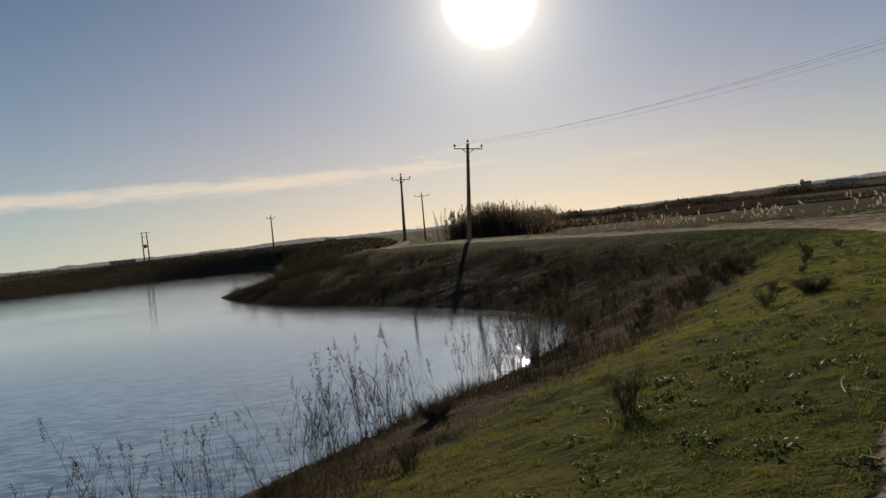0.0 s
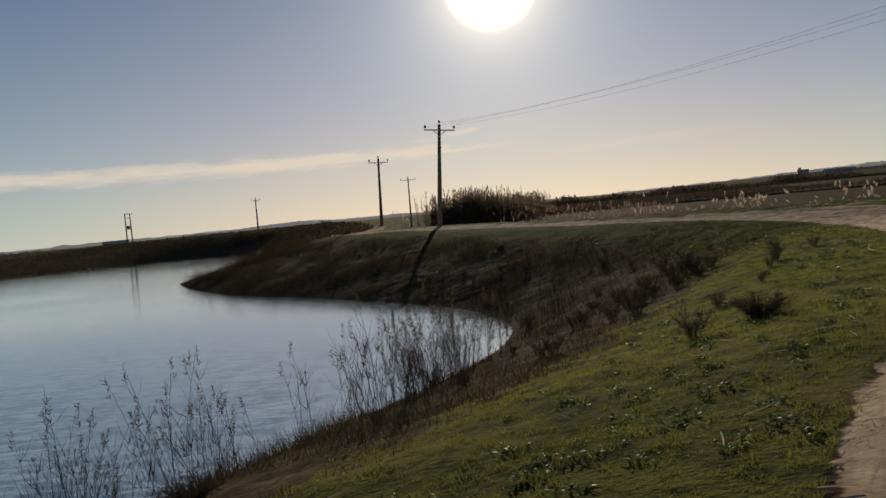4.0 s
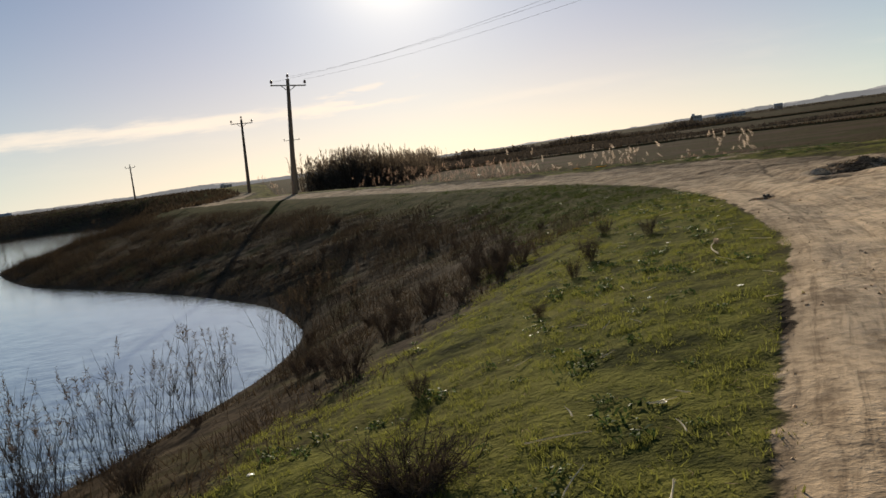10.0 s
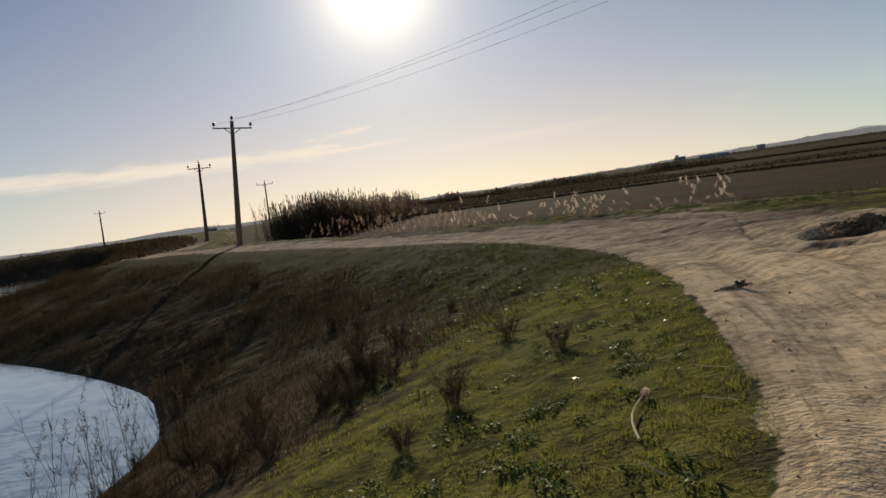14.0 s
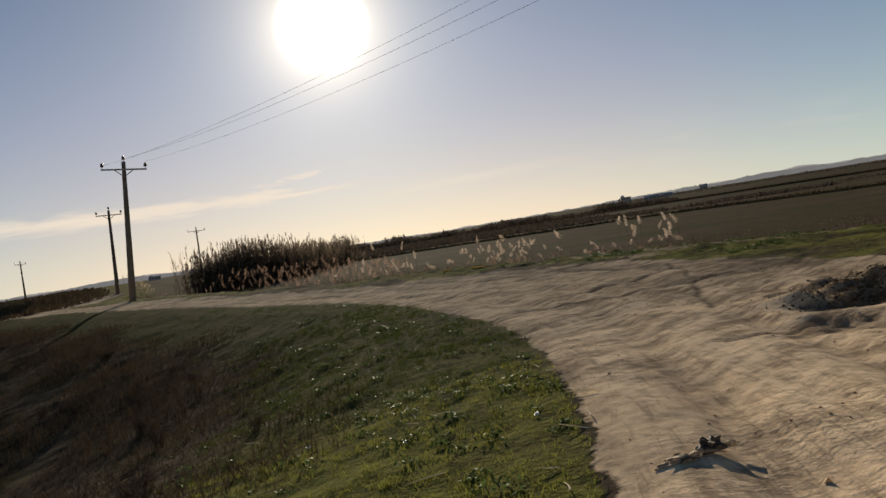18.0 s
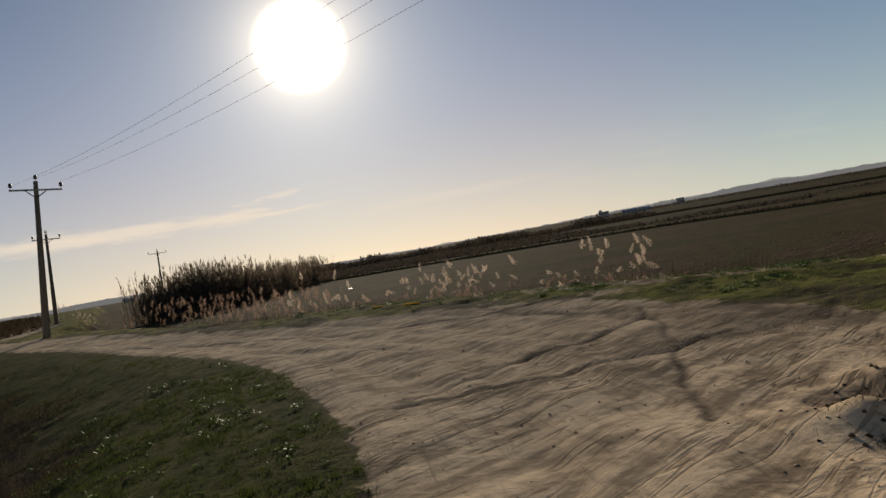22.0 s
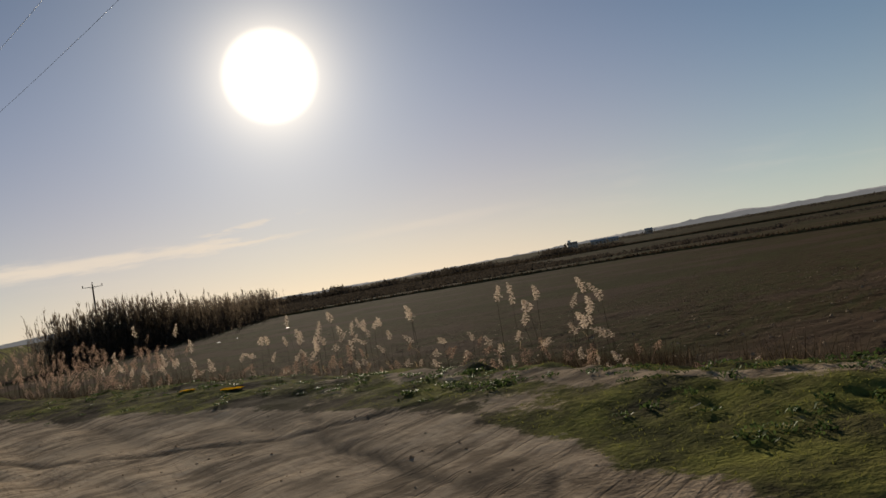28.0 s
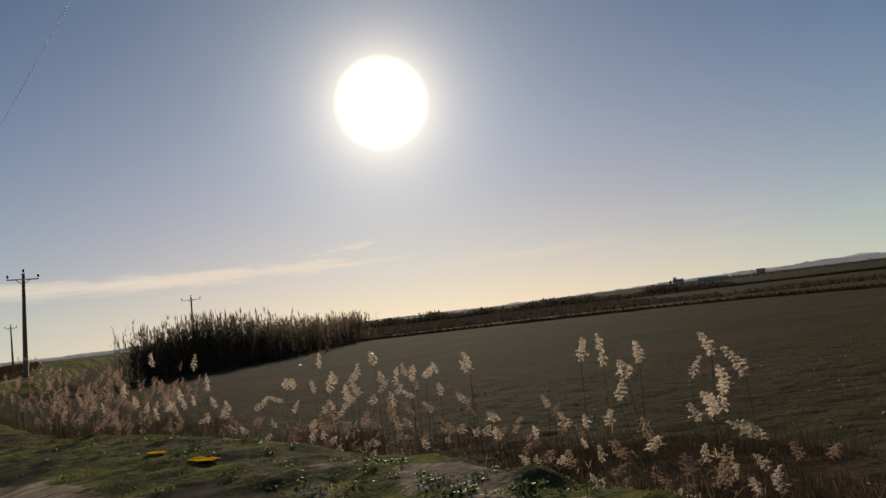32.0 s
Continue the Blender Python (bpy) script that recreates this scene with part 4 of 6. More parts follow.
def shrub_branch(r, height, spread):
    """One bare stem with its fine twigs."""
    g = Geo()
    a, lean = r.rand() * 6.283, r.rand() ** 0.6 * spread
    h = height * (0.45 + 0.55 * r.rand()) * (1.0 if spread < 1 else 0.62)
    d = np.array([math.cos(a) * lean, math.sin(a) * lean, 1.0])
    foot = np.array([math.cos(a), math.sin(a), 0]) * 0.1 * r.rand()
    k = np.linspace(0, 1, 5)[:, None]
    p = foot + d * h * k + np.array([math.cos(a), math.sin(a), -0.25]) * 0.15 * h * k ** 2 + r.normal(0, 0.018 * height, (5, 3)) * k
    p[0, 2] = -0.08
    g.tube(p, np.linspace(0.0036, 0.0013, 5), 3, False)
    for _ in range(11):
        t = 0.1 + 0.78 * r.rand()
        i = min(int(t * 4), 3)
        q = p[i] + (p[i + 1] - p[i]) * (t * 4 - i)
        e = unit(d * 0.8 + r.normal(0, 0.55 if spread < 1 else 0.9, 3)) * h * (0.12 + 0.25 * r.rand()) * (1.0 if spread < 1 else 1.7)
        g.tube([q, q + e * 0.5 + r.normal(0, 0.012, 3), q + e], [0.002, 0.0015, 0.0008], 3, False)
        for _ in range(5):
            s = q + e * r.rand()
            g.blade(s, s + unit(e + r.normal(0, 0.5, 3) * np.linalg.norm(e)) * (0.05 + 0.1 * r.rand()) * height, 0.0038, r.normal(0, 1, 3))
    return g


def make_shrubs():
    kinds = []
    for seed, h, sp, n in ((1, 0.62, 0.36, 26), (2, 0.5, 0.55, 26), (3, 0.42, 0.5, 24), (4, 0.44, 1.3, 64)):
        root = thing("bare_shrub", "leafless dark twiggy shrub rooted in the turf bank", "shrub", "bare shrubs of the bank")
        r = np.random.RandomState(seed)
        for _ in range(n):
            part("branch", shrub_branch(r, h, sp), M_SHRUB, root)
        kinds.append(root)
    rb = np.random.RandomState(31)
    spots = [(3, 7.35, 16.3, 1.35), (0, 11.1, 24.9, 0.9), (2, 12.6, 26.1, 0.85), (1, 12.33, 28.0, 0.8), (0, 10.45, 23.7, 0.6), (0, 1.9, 8.45, 0.95), (1, 6.15, 15.6, 1.0), (2, 7.6, 19.0, 0.7), (1, 9.35, 21.4, 0.5), (1, 12.2, 33.6, 0.6)]
    for cx, cy, n in ((9.85, 27.9, 3), (10.4, 29.6, 3), (9.2, 26.2, 2), (10.6, 32.1, 2), (7.0, 25.3, 3), (6.2, 22.6, 2), (8.0, 28.4, 2), (4.6, 20.0, 2)):
        spots += [(rb.randint(3), cx + rb.normal(0, 0.45), cy + rb.normal(0, 0.45), rb.uniform(0.9, 1.5)) for _ in range(n)]
    fixed = len(spots)
    r = np.random.RandomState(3)
    while len(spots) < 200:
        x, y = r.uniform(-14, 14), r.uniform(4, 70)
        spots.append((r.randint(4), x, y, r.uniform(0.5, 1.2)))
    xs, ys = np.array([s[1] for s in spots]), np.array([s[2] for s in spots])
    z, _, grass, _, _, _, a, ds, _ = land(xs, ys)
    first = set()
    for i, (k, x, y, s) in enumerate(spots):
        if i >= fixed and (a[i] > -4.5 or ds[i] < 0.6 or grass[i] > 0.6):
            continue
        m = pose(x, y, z[i], 0, 0, r.uniform(0, 360)) @ Matrix.Scale(s, 4)
        if k in first:
            copy_thing(kinds[k], m).matrix_world = m
        else:
            first.add(k)
            kinds[k].matrix_world = m


make_shrubs()


def shore_reed(seed):
    """A tuft of thin dry stems with feathery tops and narrow leaves."""
    r = np.random.RandomState(seed)
    root = thing("shore_reed", "tuft of tall thin dry reeds at the water's edge", "reeds", "reeds along the shore")
    for _ in range(7):
        stem = Geo()
        a, h = r.rand() * 6.283, 1.1 + 1.1 * r.rand()
        foot = np.array([r.normal(0, 0.3), r.normal(0, 0.3), -0.1])
        d = np.array([math.cos(a) * 0.22 * r.rand(), math.sin(a) * 0.22 * r.rand(), 1.0])
        k = np.linspace(0, 1, 5)[:, None]
        p = foot + d * h * k + np.array([math.cos(a), math.sin(a), 0]) * 0.14 * h * k ** 2
        stem.tube(p, np.linspace(0.0052, 0.002, 5), 3, False)
        for _ in range(6):
            t = 0.35 + 0.5 * r.rand()
            q = p[int(t * 4)]
            e = np.array([r.normal(0, 0.5), r.normal(0, 0.5), 0.75])
            stem.tube([q, q + unit(e) * 0.16, q + unit(e + (0, 0, 0.3)) * 0.34 * (0.5 + r.rand())], [0.004, 0.003, 0.0015], 3, False)
        one = part("stem", stem, M_TWIG, root)
        if r.rand() < 0.7:
            head = Geo()
            for _ in range(34):
                t = r.rand()
                q = p[-1] - np.array([d[0], d[1], 1.0]) * 0.32 * t
                e = unit([r.normal(0, 0.6) + d[0], r.normal(0, 0.6), 0.5]) * (0.03 + 0.08 * r.rand())
                head.blade(q, q + e, 0.011, r.normal(0, 1, 3))
            part("seed_head", head, M_BROWN_LEAF, one, "feathery brown top")
    return root


def make_shore_reeds():
    kinds = [shore_reed(20 + i) for i in range(6)]
    r = np.random.RandomState(5)
    pts = []
    line = SHORE
    for _ in range(84):
        y0 = r.uniform(-12, 34.5)
        i = np.argmin(np.abs(line[:, 1] - y0) + 1000 * (line[:, 0] < -30) + 1000 * (np.arange(len(line)) > len(line) * 0.55))
        pts.append((line[i, 0] + r.uniform(0.2, 2.6), y0 + r.normal(0, 0.5)))
    rc = np.random.RandomState(6)
    for cx, cy in ((1.4, 17.4), (1.8, 18.7), (2.1, 21.2), (-1.8, 23.9)):
        pts += [(cx + rc.normal(0, 0.5), cy + rc.normal(0, 0.5)) for _ in range(6)]
    for _ in range(26):
        pts.append((r.uniform(-25, -14), r.uniform(74, 92)))
    xs, ys = np.array([p[0] for p in pts]), np.array([p[1] for p in pts])
    z, _, _, _, _, _, a, ds, _ = land(xs, ys)
    used = set()
    for i, (x, y) in enumerate(pts):
        if ds[i] < 0.0 or a[i] > -3:
            continue
        k = r.randint(6)
        m = pose(x, y, z[i], r.normal(0, 4), r.normal(0, 4), r.uniform(0, 360)) @ Matrix.Scale(r.uniform(0.75, 1.15), 4)
        if k in used:
            copy_thing(kinds[k], m).matrix_world = m
        else:
            used.add(k)
            kinds[k].matrix_world = m


make_shore_reeds()


def plume_parts(seed, length=0.34, fat=0.1, sprays=22, fine=44):
    """A nodding feathery plume: drooping side sprays of fine spikelets on a bowed stalk."""
    r = np.random.RandomState(seed)
    g = Geo()
    bow = r.uniform(0.08, 0.5)
    stalk = [(bow * length * t * t, 0, length * t * (1 - 0.25 * bow * t)) for t in np.linspace(0, 1, 5)]
    g.tube(stalk, np.linspace(0.003, 0.001, 5), 3, False)
    for k in range(sprays):
        t = (k + r.rand()) / sprays
        c = np.array([bow * length * t * t, 0, length * t * (1 - 0.25 * bow * t)])
        swell = (t / 0.28) ** 0.6 if t < 0.28 else max((1 - t) / 0.72, 0.0) ** 0.8 + 0.06
        reach = fat * 0.82 * swell * r.uniform(0.5, 1.25) + 0.008
        a = k * 2.4 + r.uniform(-0.6, 0.6)
        out = unit([math.cos(a) + 0.8 * bow, math.sin(a), 0])
        droop = r.uniform(0.4, 1.1)
        for _ in range(fine):
            w = 0.1 + 0.9 * r.rand() ** 0.75
            q = c + out * reach * w + np.array([0, 0, reach * (0.75 * w - droop * w * w)]) + r.normal(0, 0.0045, 3)
            e = unit(out * 0.7 + np.array([0, 0, 0.6 - droop * w]) + r.normal(0, 0.5, 3)) * r.uniform(0.012, 0.032)
            g.blade(q, q + e, 0.003 + 0.004 * r.rand(), np.cross(e, r.normal(0, 1, 3)))
    return g


def plume_reed(seed, height, red=False):
    r = np.random.RandomState(seed)
    root = thing("plume_reed", "tall dry reed with a pale feathery plume, in the ditch", "reed", "plumed reeds of the ditch")
    stem = Geo()
    lean = r.normal(0, 0.025, 2)
    k = np.linspace(0, 1, 6)[:, None]
    p = np.concatenate([lean[None] * height * k + r.normal(0, 0.004, (6, 2)), height * k], 1)
    p[0, 2] = -0.12
    stem.tube(p, np.linspace(0.0048, 0.0028, 6), 4, False)
    part("stem", stem, M_BROWN_LEAF, root)
    for _ in range(3):
        leaf = Geo()
        q = p[r.randint(1, 4)]
        a = r.rand() * 6.283
        e = np.array([math.cos(a) * 0.6, math.sin(a) * 0.6, 0.5]) * r.uniform(0.2, 0.42)
        leaf.blade(q, q + e, 0.014, (-math.sin(a), math.cos(a), 0.2), bend=(0, 0, 0.05))
        part("leaf", leaf, M_STRAW, root)
    ob = part("plume", plume_parts(seed + 50, r.uniform(0.28, 0.42), r.uniform(0.075, 0.11)), M_RED_PLUME if red else M_PLUME, root, "pale feathery plume")
    ob.matrix_local = Matrix.Translation(Vector(p[-1])) @ pose(0, 0, -0.03, r.normal(0, 8), r.uniform(-10, 12), r.uniform(0, 360))
    return root


def make_plumes():
    kinds = [plume_reed(60 + i, 2.0 + 0.12 * i) for i in range(6)] + [plume_reed(80 + i, 1.4 + 0.15 * i, i % 2 == 0) for i in range(5)]
    r = np.random.RandomState(8)
    spots = []
    # the plumes that stand clear of the rest: place and height
    clear_a = [(25.2, 50.6, 1.1), (25.5, 50.5, 1.0), (25.9, 50.5, 1.0), (26.1, 50.4, 0.8), (25.9, 50.1, 0.6), (26.5, 50.3, 0.7), (26.8, 50.4, 1.0), (26.3, 48.9, 0.7), (26.5, 48.1, 0.9), (26.2, 48.9, 0.4), (26.2, 48.5, 0.5), (26.3, 48.3, 0.5), (26.2, 49.4, 0.3), (24.9, 50.1, 0.3), (25.3, 49.9, 0.3), (26.4, 47.7, 0.3), (26.3, 48.0, 0.3)]
    clear_b = [(21.8, 57.9, 1.1), (22.7, 57.9, 1.0), (22.6, 57.4, 0.8), (23.0, 56.9, 0.6), (23.4, 56.4, 0.8), (23.4, 56.2, 0.5), (23.7, 55.4, 0.4), (23.6, 55.2, 0.1), (24.3, 55.1, 0.9), (24.4, 54.7, 0.8), (24.2, 54.3, 0.3), (22.1, 56.5, 0.7)]
    clear_c = [(22.0, 56.3, 0.5), (22.6, 56.5, 0.5), (22.5, 56.1, 0.3), (21.3, 57.3, 0.6), (21.6, 56.9, 0.6), (20.5, 58.2, 0.7), (20.9, 57.9, 0.7), (20.9, 57.1, 0.3), (18.5, 60.6, 1.3), (17.2, 61.9, 1.5), (18.9, 59.7, 0.8), (19.1, 59.1, 0.3)]
    for x, y, top in clear_a + clear_b + clear_c:
        spots.append((x - 0.16, y + 0.09, top + 0.14, False))
    # thinner and lower growth between, and the dense russet stand
    for cx, cy, sx, n, lo, hi in ((25.6, 48.6, 1.1, 26, -0.8, 0.1), (24.6, 50.6, 1.3, 22, -0.8, 0.1), (22.6, 55.0, 1.5, 30, -0.8, 0.0), (21.2, 56.4, 1.3, 26, -0.7, 0.1), (26.9, 46.6, 1.2, 8, -0.8, -0.1), (22.8, 57.0, 1.5, 20, 0.0, 0.9), (24.6, 52.6, 1.2, 10, -0.4, 0.4), (19.4, 58.4, 1.3, 18, -0.5, 0.6), (17.6, 59.4, 1.5, 26, -0.3, 0.9), (16.2, 61.2, 1.5, 12, -0.1, 1.1)):
        for _ in range(n):
            spots.append((cx + r.normal(0, sx * 0.6), cy + r.normal(0, sx * 0.6), r.uniform(lo, hi), cx < 18))
    # a low pale stand by the foot of the far poles
    low = len(spots)
    spots += [(-3.1 + r.normal(0, 0.8), 110.5 + r.normal(0, 1.3), 0.0, False) for _ in range(34)]
    xs, ys = np.array([s[0] for s in spots]), np.array([s[1] for s in spots])
    z, _, _, field, _, _, _, _, fd = land(xs, ys)
    used = set()
    for i, (x, y, topz, red) in enumerate(spots):
        if fd[i] < (0.5 if i < low else -2.0):
            continue
        want = topz - z[i] - 0.22 if i < low else r.uniform(0.9, 1.9)
        k = r.randint(6, 11) if (red and r.rand() < 0.75) or want < 1.5 else r.randint(0, 6)
        h = (2.0 + 0.12 * k) if k < 6 else 1.4 + 0.15 * (k - 6)
        s = min(max(want / h, 0.45), 1.6)
        m = pose(x, y, z[i], r.normal(0, 3), r.normal(0, 3), r.uniform(0, 360)) @ Matrix.Diagonal((*r.uniform(0.75, 1.3, 2), s, 1))
        if k in used:
            copy_thing(kinds[k], m).matrix_world = m
        else:
            used.add(k)
            kinds[k].matrix_world = m


make_plumes()


def plume_stand():
    """The dense russet stand farther along the ditch, too thick to tell reed from reed."""
    r = np.random.RandomState(9)
    heads = [plume_parts(140 + i, r.uniform(0.28, 0.4), r.uniform(0.075, 0.1), 16, 18) for i in range(7)]
    heads = [(np.concatenate(h.v), np.concatenate(h.f)) for h in heads]
    stems, plumes = Geo(), Geo()
    for cx, cy, sx, n, lo, hi in ((16.2, 61.2, 1.5, 50, -0.1, 1.1), (14.8, 63.6, 1.7, 54, 0.1, 1.3), (13.0, 67.0, 2.0, 44, 0.2, 1.4), (11.0, 71.0, 2.4, 40, 0.2, 1.5), (8.6, 75.4, 2.2, 26, 0.2, 1.4)):
        x, y = cx + r.normal(0, sx * 0.6, n), cy + r.normal(0, sx * 0.6, n)
        z, _, _, _, _, _, _, _, fd = land(x, y)
        for i in np.where(fd > 0.5)[0]:
            foot, top = np.array([x[i], y[i], z[i] - 0.1]), np.array([x[i] + r.normal(0, 0.08), y[i] + r.normal(0, 0.08), max(r.uniform(lo, hi), z[i] + 0.6) - 0.2])
            stems.tube([foot, (foot + top) / 2 + r.normal(0, 0.02, 3), top], [0.006, 0.005, 0.003], 3, False)
            v, f = heads[r.randint(7)]
            a, k = r.rand() * 6.283, r.uniform(0.8, 1.35)
            turn = np.array([[math.cos(a), -math.sin(a), 0.12], [math.sin(a), math.cos(a), r.normal(0, 0.15)], [0, 0, 1]])
            plumes.add(v @ turn.T * k + top - (0, 0, 0.02), f)
    root = thing("plume_stand", "dense stand of russet plumed reeds along the ditch", "reeds", kind="stuff")
    part("stems", stems, M_BROWN_LEAF, root)
    part("plumes", plumes, M_RED_PLUME, root, "russet feathery plumes")


plume_stand()


def strip_blades(name, label, category, mat, xs, ys, zs, h_lo, h_hi, width, tilt, seed, lift=1.0):
    """Many single leaves standing on the ground, as one object."""
    r = np.random.RandomState(seed)
    n = len(xs)
    a, h, b = r.rand(n) * 6.283, r.uniform(h_lo, h_hi, n) * lift, r.rand(n) * 6.283
    t = tilt * r.rand(n)
    base = np.stack([xs, ys, zs - 0.01], 1)
    tip = base + np.stack([np.cos(a) * t * h, np.sin(a) * t * h, h], 1)
    s = np.stack([np.cos(b), np.sin(b), np.zeros(n)], 1) * (width * (0.6 + 0.8 * r.rand(n)))[:, None] / 2
    v = np.stack([base - s, base + s, tip], 1).reshape(-1, 3)
    g = Geo()
    g.add(v, np.arange(3 * n).reshape(-1, 3))
    return tagged(new(name, g.mesh(name, mat)), label, category, kind="stuff")


def scatter_turf():
    r = np.random.RandomState(12)
    # turf of the bank, thicker by the path
    n = 980000
    y = r.uniform(-3, 58, n)
    x = r.uniform(-6, 17.5, n)
    d = np.interp(y, [-3, 0, 10, 20, 30, 36, 45, 58], [-2, 0, 5.6, 11.9, 15.8, 16.4, 14.8, 9.3]) - x
    keep = (d > -1) & (d < 7) & ((y < 40) | (r.rand(n) < 0.6))
    x, y = x[keep], y[keep]
    n = len(x)
    z, dirt, grass, _, _, _, a, _, _ = land(x, y)
    thick = fbm(x * 1.3, y * 1.3, 4)
    keep = (a < 0.1 + 0.3 * thick) & (grass > 0.15 + 0.5 * r.rand(n)) & (thick + r.rand(n) * 0.6 > 0.06)
    clump = np.clip(0.5 + 1.5 * fbm(x * 5.0, y * 5.0, 2), 0, 1)
    lift = (0.3 + 1.1 * np.clip(thick + 0.4, 0, 1)) * (0.25 + 1.8 * clump ** 2)
    # past y 31 the blades take the colour of turf in shade
    shaded = keep & (y + 3 * thick > 31)
    strip_blades("grass", "dark green turf on the bend of the bank, coloured as in shade", "grass", M_SHADE_GRASS, x[shaded], y[shaded], z[shaded], 0.014, 0.04, 0.012, 1.5, 17, lift[shaded])
    keep = keep & ~shaded
    dull = keep & (y + 5 * thick + 4 * r.rand(n) < 15)
    strip_blades("grass", "short dull green turf on the nearer bank", "grass", M_DULL, x[dull], y[dull], z[dull], 0.014, 0.036, 0.012, 1.6, 21, lift[dull])
    keep = keep & ~dull
    strip_blades("grass", "short green winter turf on the bank", "grass", M_GRASS, x[keep], y[keep], z[keep], 0.014, 0.036, 0.012, 1.6, 1, lift[keep])
    # paler leaf tips that catch the sun
    some = keep & (clump > 0.45) & (r.rand(n) < 0.3) & (y < 31)
    strip_blades("grass_tips", "paler upright leaf tips among the turf", "grass", M_TIP, x[some], y[some], z[some], 0.012, 0.03, 0.009, 1.3, 16, 0.5 + 0.8 * clump[some])
    # taller tussocks
    n = 15000
    cy = r.uniform(0, 44, n)
    cx = np.interp(cy, [-3, 0, 10, 20, 30, 36, 45, 58], [-2, 0, 5.6, 11.9, 15.8, 16.4, 14.8, 9.3]) - r.uniform(-0.3, 6.5, n)
    _, _, grass, _, _, _, a, _, _ = land(cx, cy)
    good = (a < 0.0) & (grass > 0.35) & (fbm(cx * 0.9, cy * 0.9, 3) + 0.5 * r.rand(n) > 0.12)
    cx, cy, grow = np.repeat(cx[good], 16), np.repeat(cy[good], 16), np.repeat(r.uniform(0.5, 1.5, good.sum()), 16)
    x, y = cx + r.normal(0, 0.03, len(cx)) * grow, cy + r.normal(0, 0.03, len(cx)) * grow
    z = land(x, y)[0]
    late, early = y > 32, y < 14
    midway = ~late & ~early
    strip_blades("tussocks", "small dull tufts of longer grass on the nearer bank", "grass", M_DULL, x[early], y[early], z[early], 0.025, 0.07, 0.007, 1.1, 22, grow[early])
    strip_blades("tussocks", "small tufts of longer grass standing in the turf", "grass", M_GRASS, x[midway], y[midway], z[midway], 0.025, 0.07, 0.007, 1.1, 19, grow[midway])
    strip_blades("tussocks", "small tufts of longer grass on the bend, coloured as in shade", "grass", M_SHADE_GRASS, x[late], y[late], z[late], 0.025, 0.07, 0.008, 1.1, 20, grow[late])
    # the verge by the ditch
    n = 130000
    x, y = r.uniform(14, 38, n), r.uniform(33, 62, n)
    z, dirt, grass, field, _, _, a, _, fd = land(x, y)
    keep = (a > 2) & (dirt < 0.5) & (grass > 0.35 + 0.3 * r.rand(n)) & (fd < 0.8)
    strip_blades("verge_grass", "low green grass on the verge beside the ditch", "grass", M_GRASS, x[keep], y[keep], z[keep], 0.012, 0.042, 0.012, 1.4, 2)
    # dead grass round the broken hollow
    n = 2600
    x, y = PIT[0] + 0.6 + r.normal(0, 0.55, n), PIT[1] + 0.35 + r.normal(0, 0.35, n)
    keep = np.hypot(x - POOL[0], y - POOL[1]) > 0.6
    strip_blades("dead_grass", "dark dead grass about the broken muddy hollow", "dry growth", M_TWIG, x[keep], y[keep], land(x, y)[0][keep], 0.02, 0.1, 0.008, 1.8, 15)
    # dead grass along the washed-out cracks of the track
    n = 450
    t = r.rand(n)
    x = np.concatenate([np.interp(t, [0, 0.4, 1], [18.6, 19.8, 21.8]) + r.normal(0, 0.1, n), 22.0 + r.normal(0, 0.35, n), 20.9 + r.normal(0, 0.2, n)])
    y = np.concatenate([np.interp(t, [0, 0.4, 1], [38.1, 38.65, 40.1]) + 0.1 + r.normal(0, 0.08, n), 36.6 + r.normal(0, 0.25, n), 36.9 + r.normal(0, 0.12, n)])
    strip_blades("dead_grass", "dark dead grass along the washed-out cracks", "dry growth", M_TWIG, x, y, land(x, y)[0], 0.012, 0.04, 0.007, 1.9, 18)
    # dry growth at the ditch foot and low on the bank
    n = 200000
    x, y = r.uniform(10, 36, n), r.uniform(40, 76, n)
    z, _, _, _, _, _, _, _, fd = land(x, y)
    keep = (fd > 0.2) & (fd < 9.0) & (fbm(x * 0.5, y * 0.5, 3) + 0.6 * r.rand(n) > 0.085 * fd - 0.1)
    strip_blades("ditch_growth", "dense dry brown stalks at the foot of the ditch", "dry growth", M_TWIG, x[keep], y[keep], z[keep], 0.12, 0.55, 0.014, 0.7, 3)
    keep = keep & (r.rand(n) < 0.16) & (fd < 6)
    strip_blades("ditch_straw", "thin straw-coloured stalks in the ditch", "dry growth", M_RUSSET, x[keep], y[keep], z[keep], 0.15, 0.5, 0.008, 0.7, 6)
    n = 90000
    d, t = r.uniform(185, 620, n), np.radians(r.uniform(3, 48, n))
    x, y = np.sin(t) * d + 14, np.cos(t) * d + 30
    z, _, _, _, _, _, _, _, fd = land(x, y)
    keep = (fbm(x * 0.012, y * 0.02, 4) + 0.2 * r.rand(n) + 0.35 * smooth(d, 330, 260) - 0.6 * smooth(np.degrees(t), 14, 30) > 0.02) & (y > 195 + 0.25 * (60 - x))
    strip_blades("scrubland", "dark rough scrub beyond the first field", "scrub", M_SCRUB, x[keep], y[keep], z[keep], 0.12, 0.75, 1.1, 1.4, 8)
    n = 150000
    x, y = r.uniform(-150, 0, n), r.uniform(90, 260, n)
    z, _, _, _, _, _, a, ds, _ = land(x, y)
    keep = (a < 2) & (ds > 0.3) & (ds < 30)
    strip_blades("far_bank_growth", "dark rough grass covering the far bank", "dry growth", M_TWIG, x[keep], y[keep], z[keep], 0.12, 0.5, 0.2, 0.9, 7)
    n = 380000
    x, y = r.uniform(-24, 14, n), r.uniform(-6, 92, n)
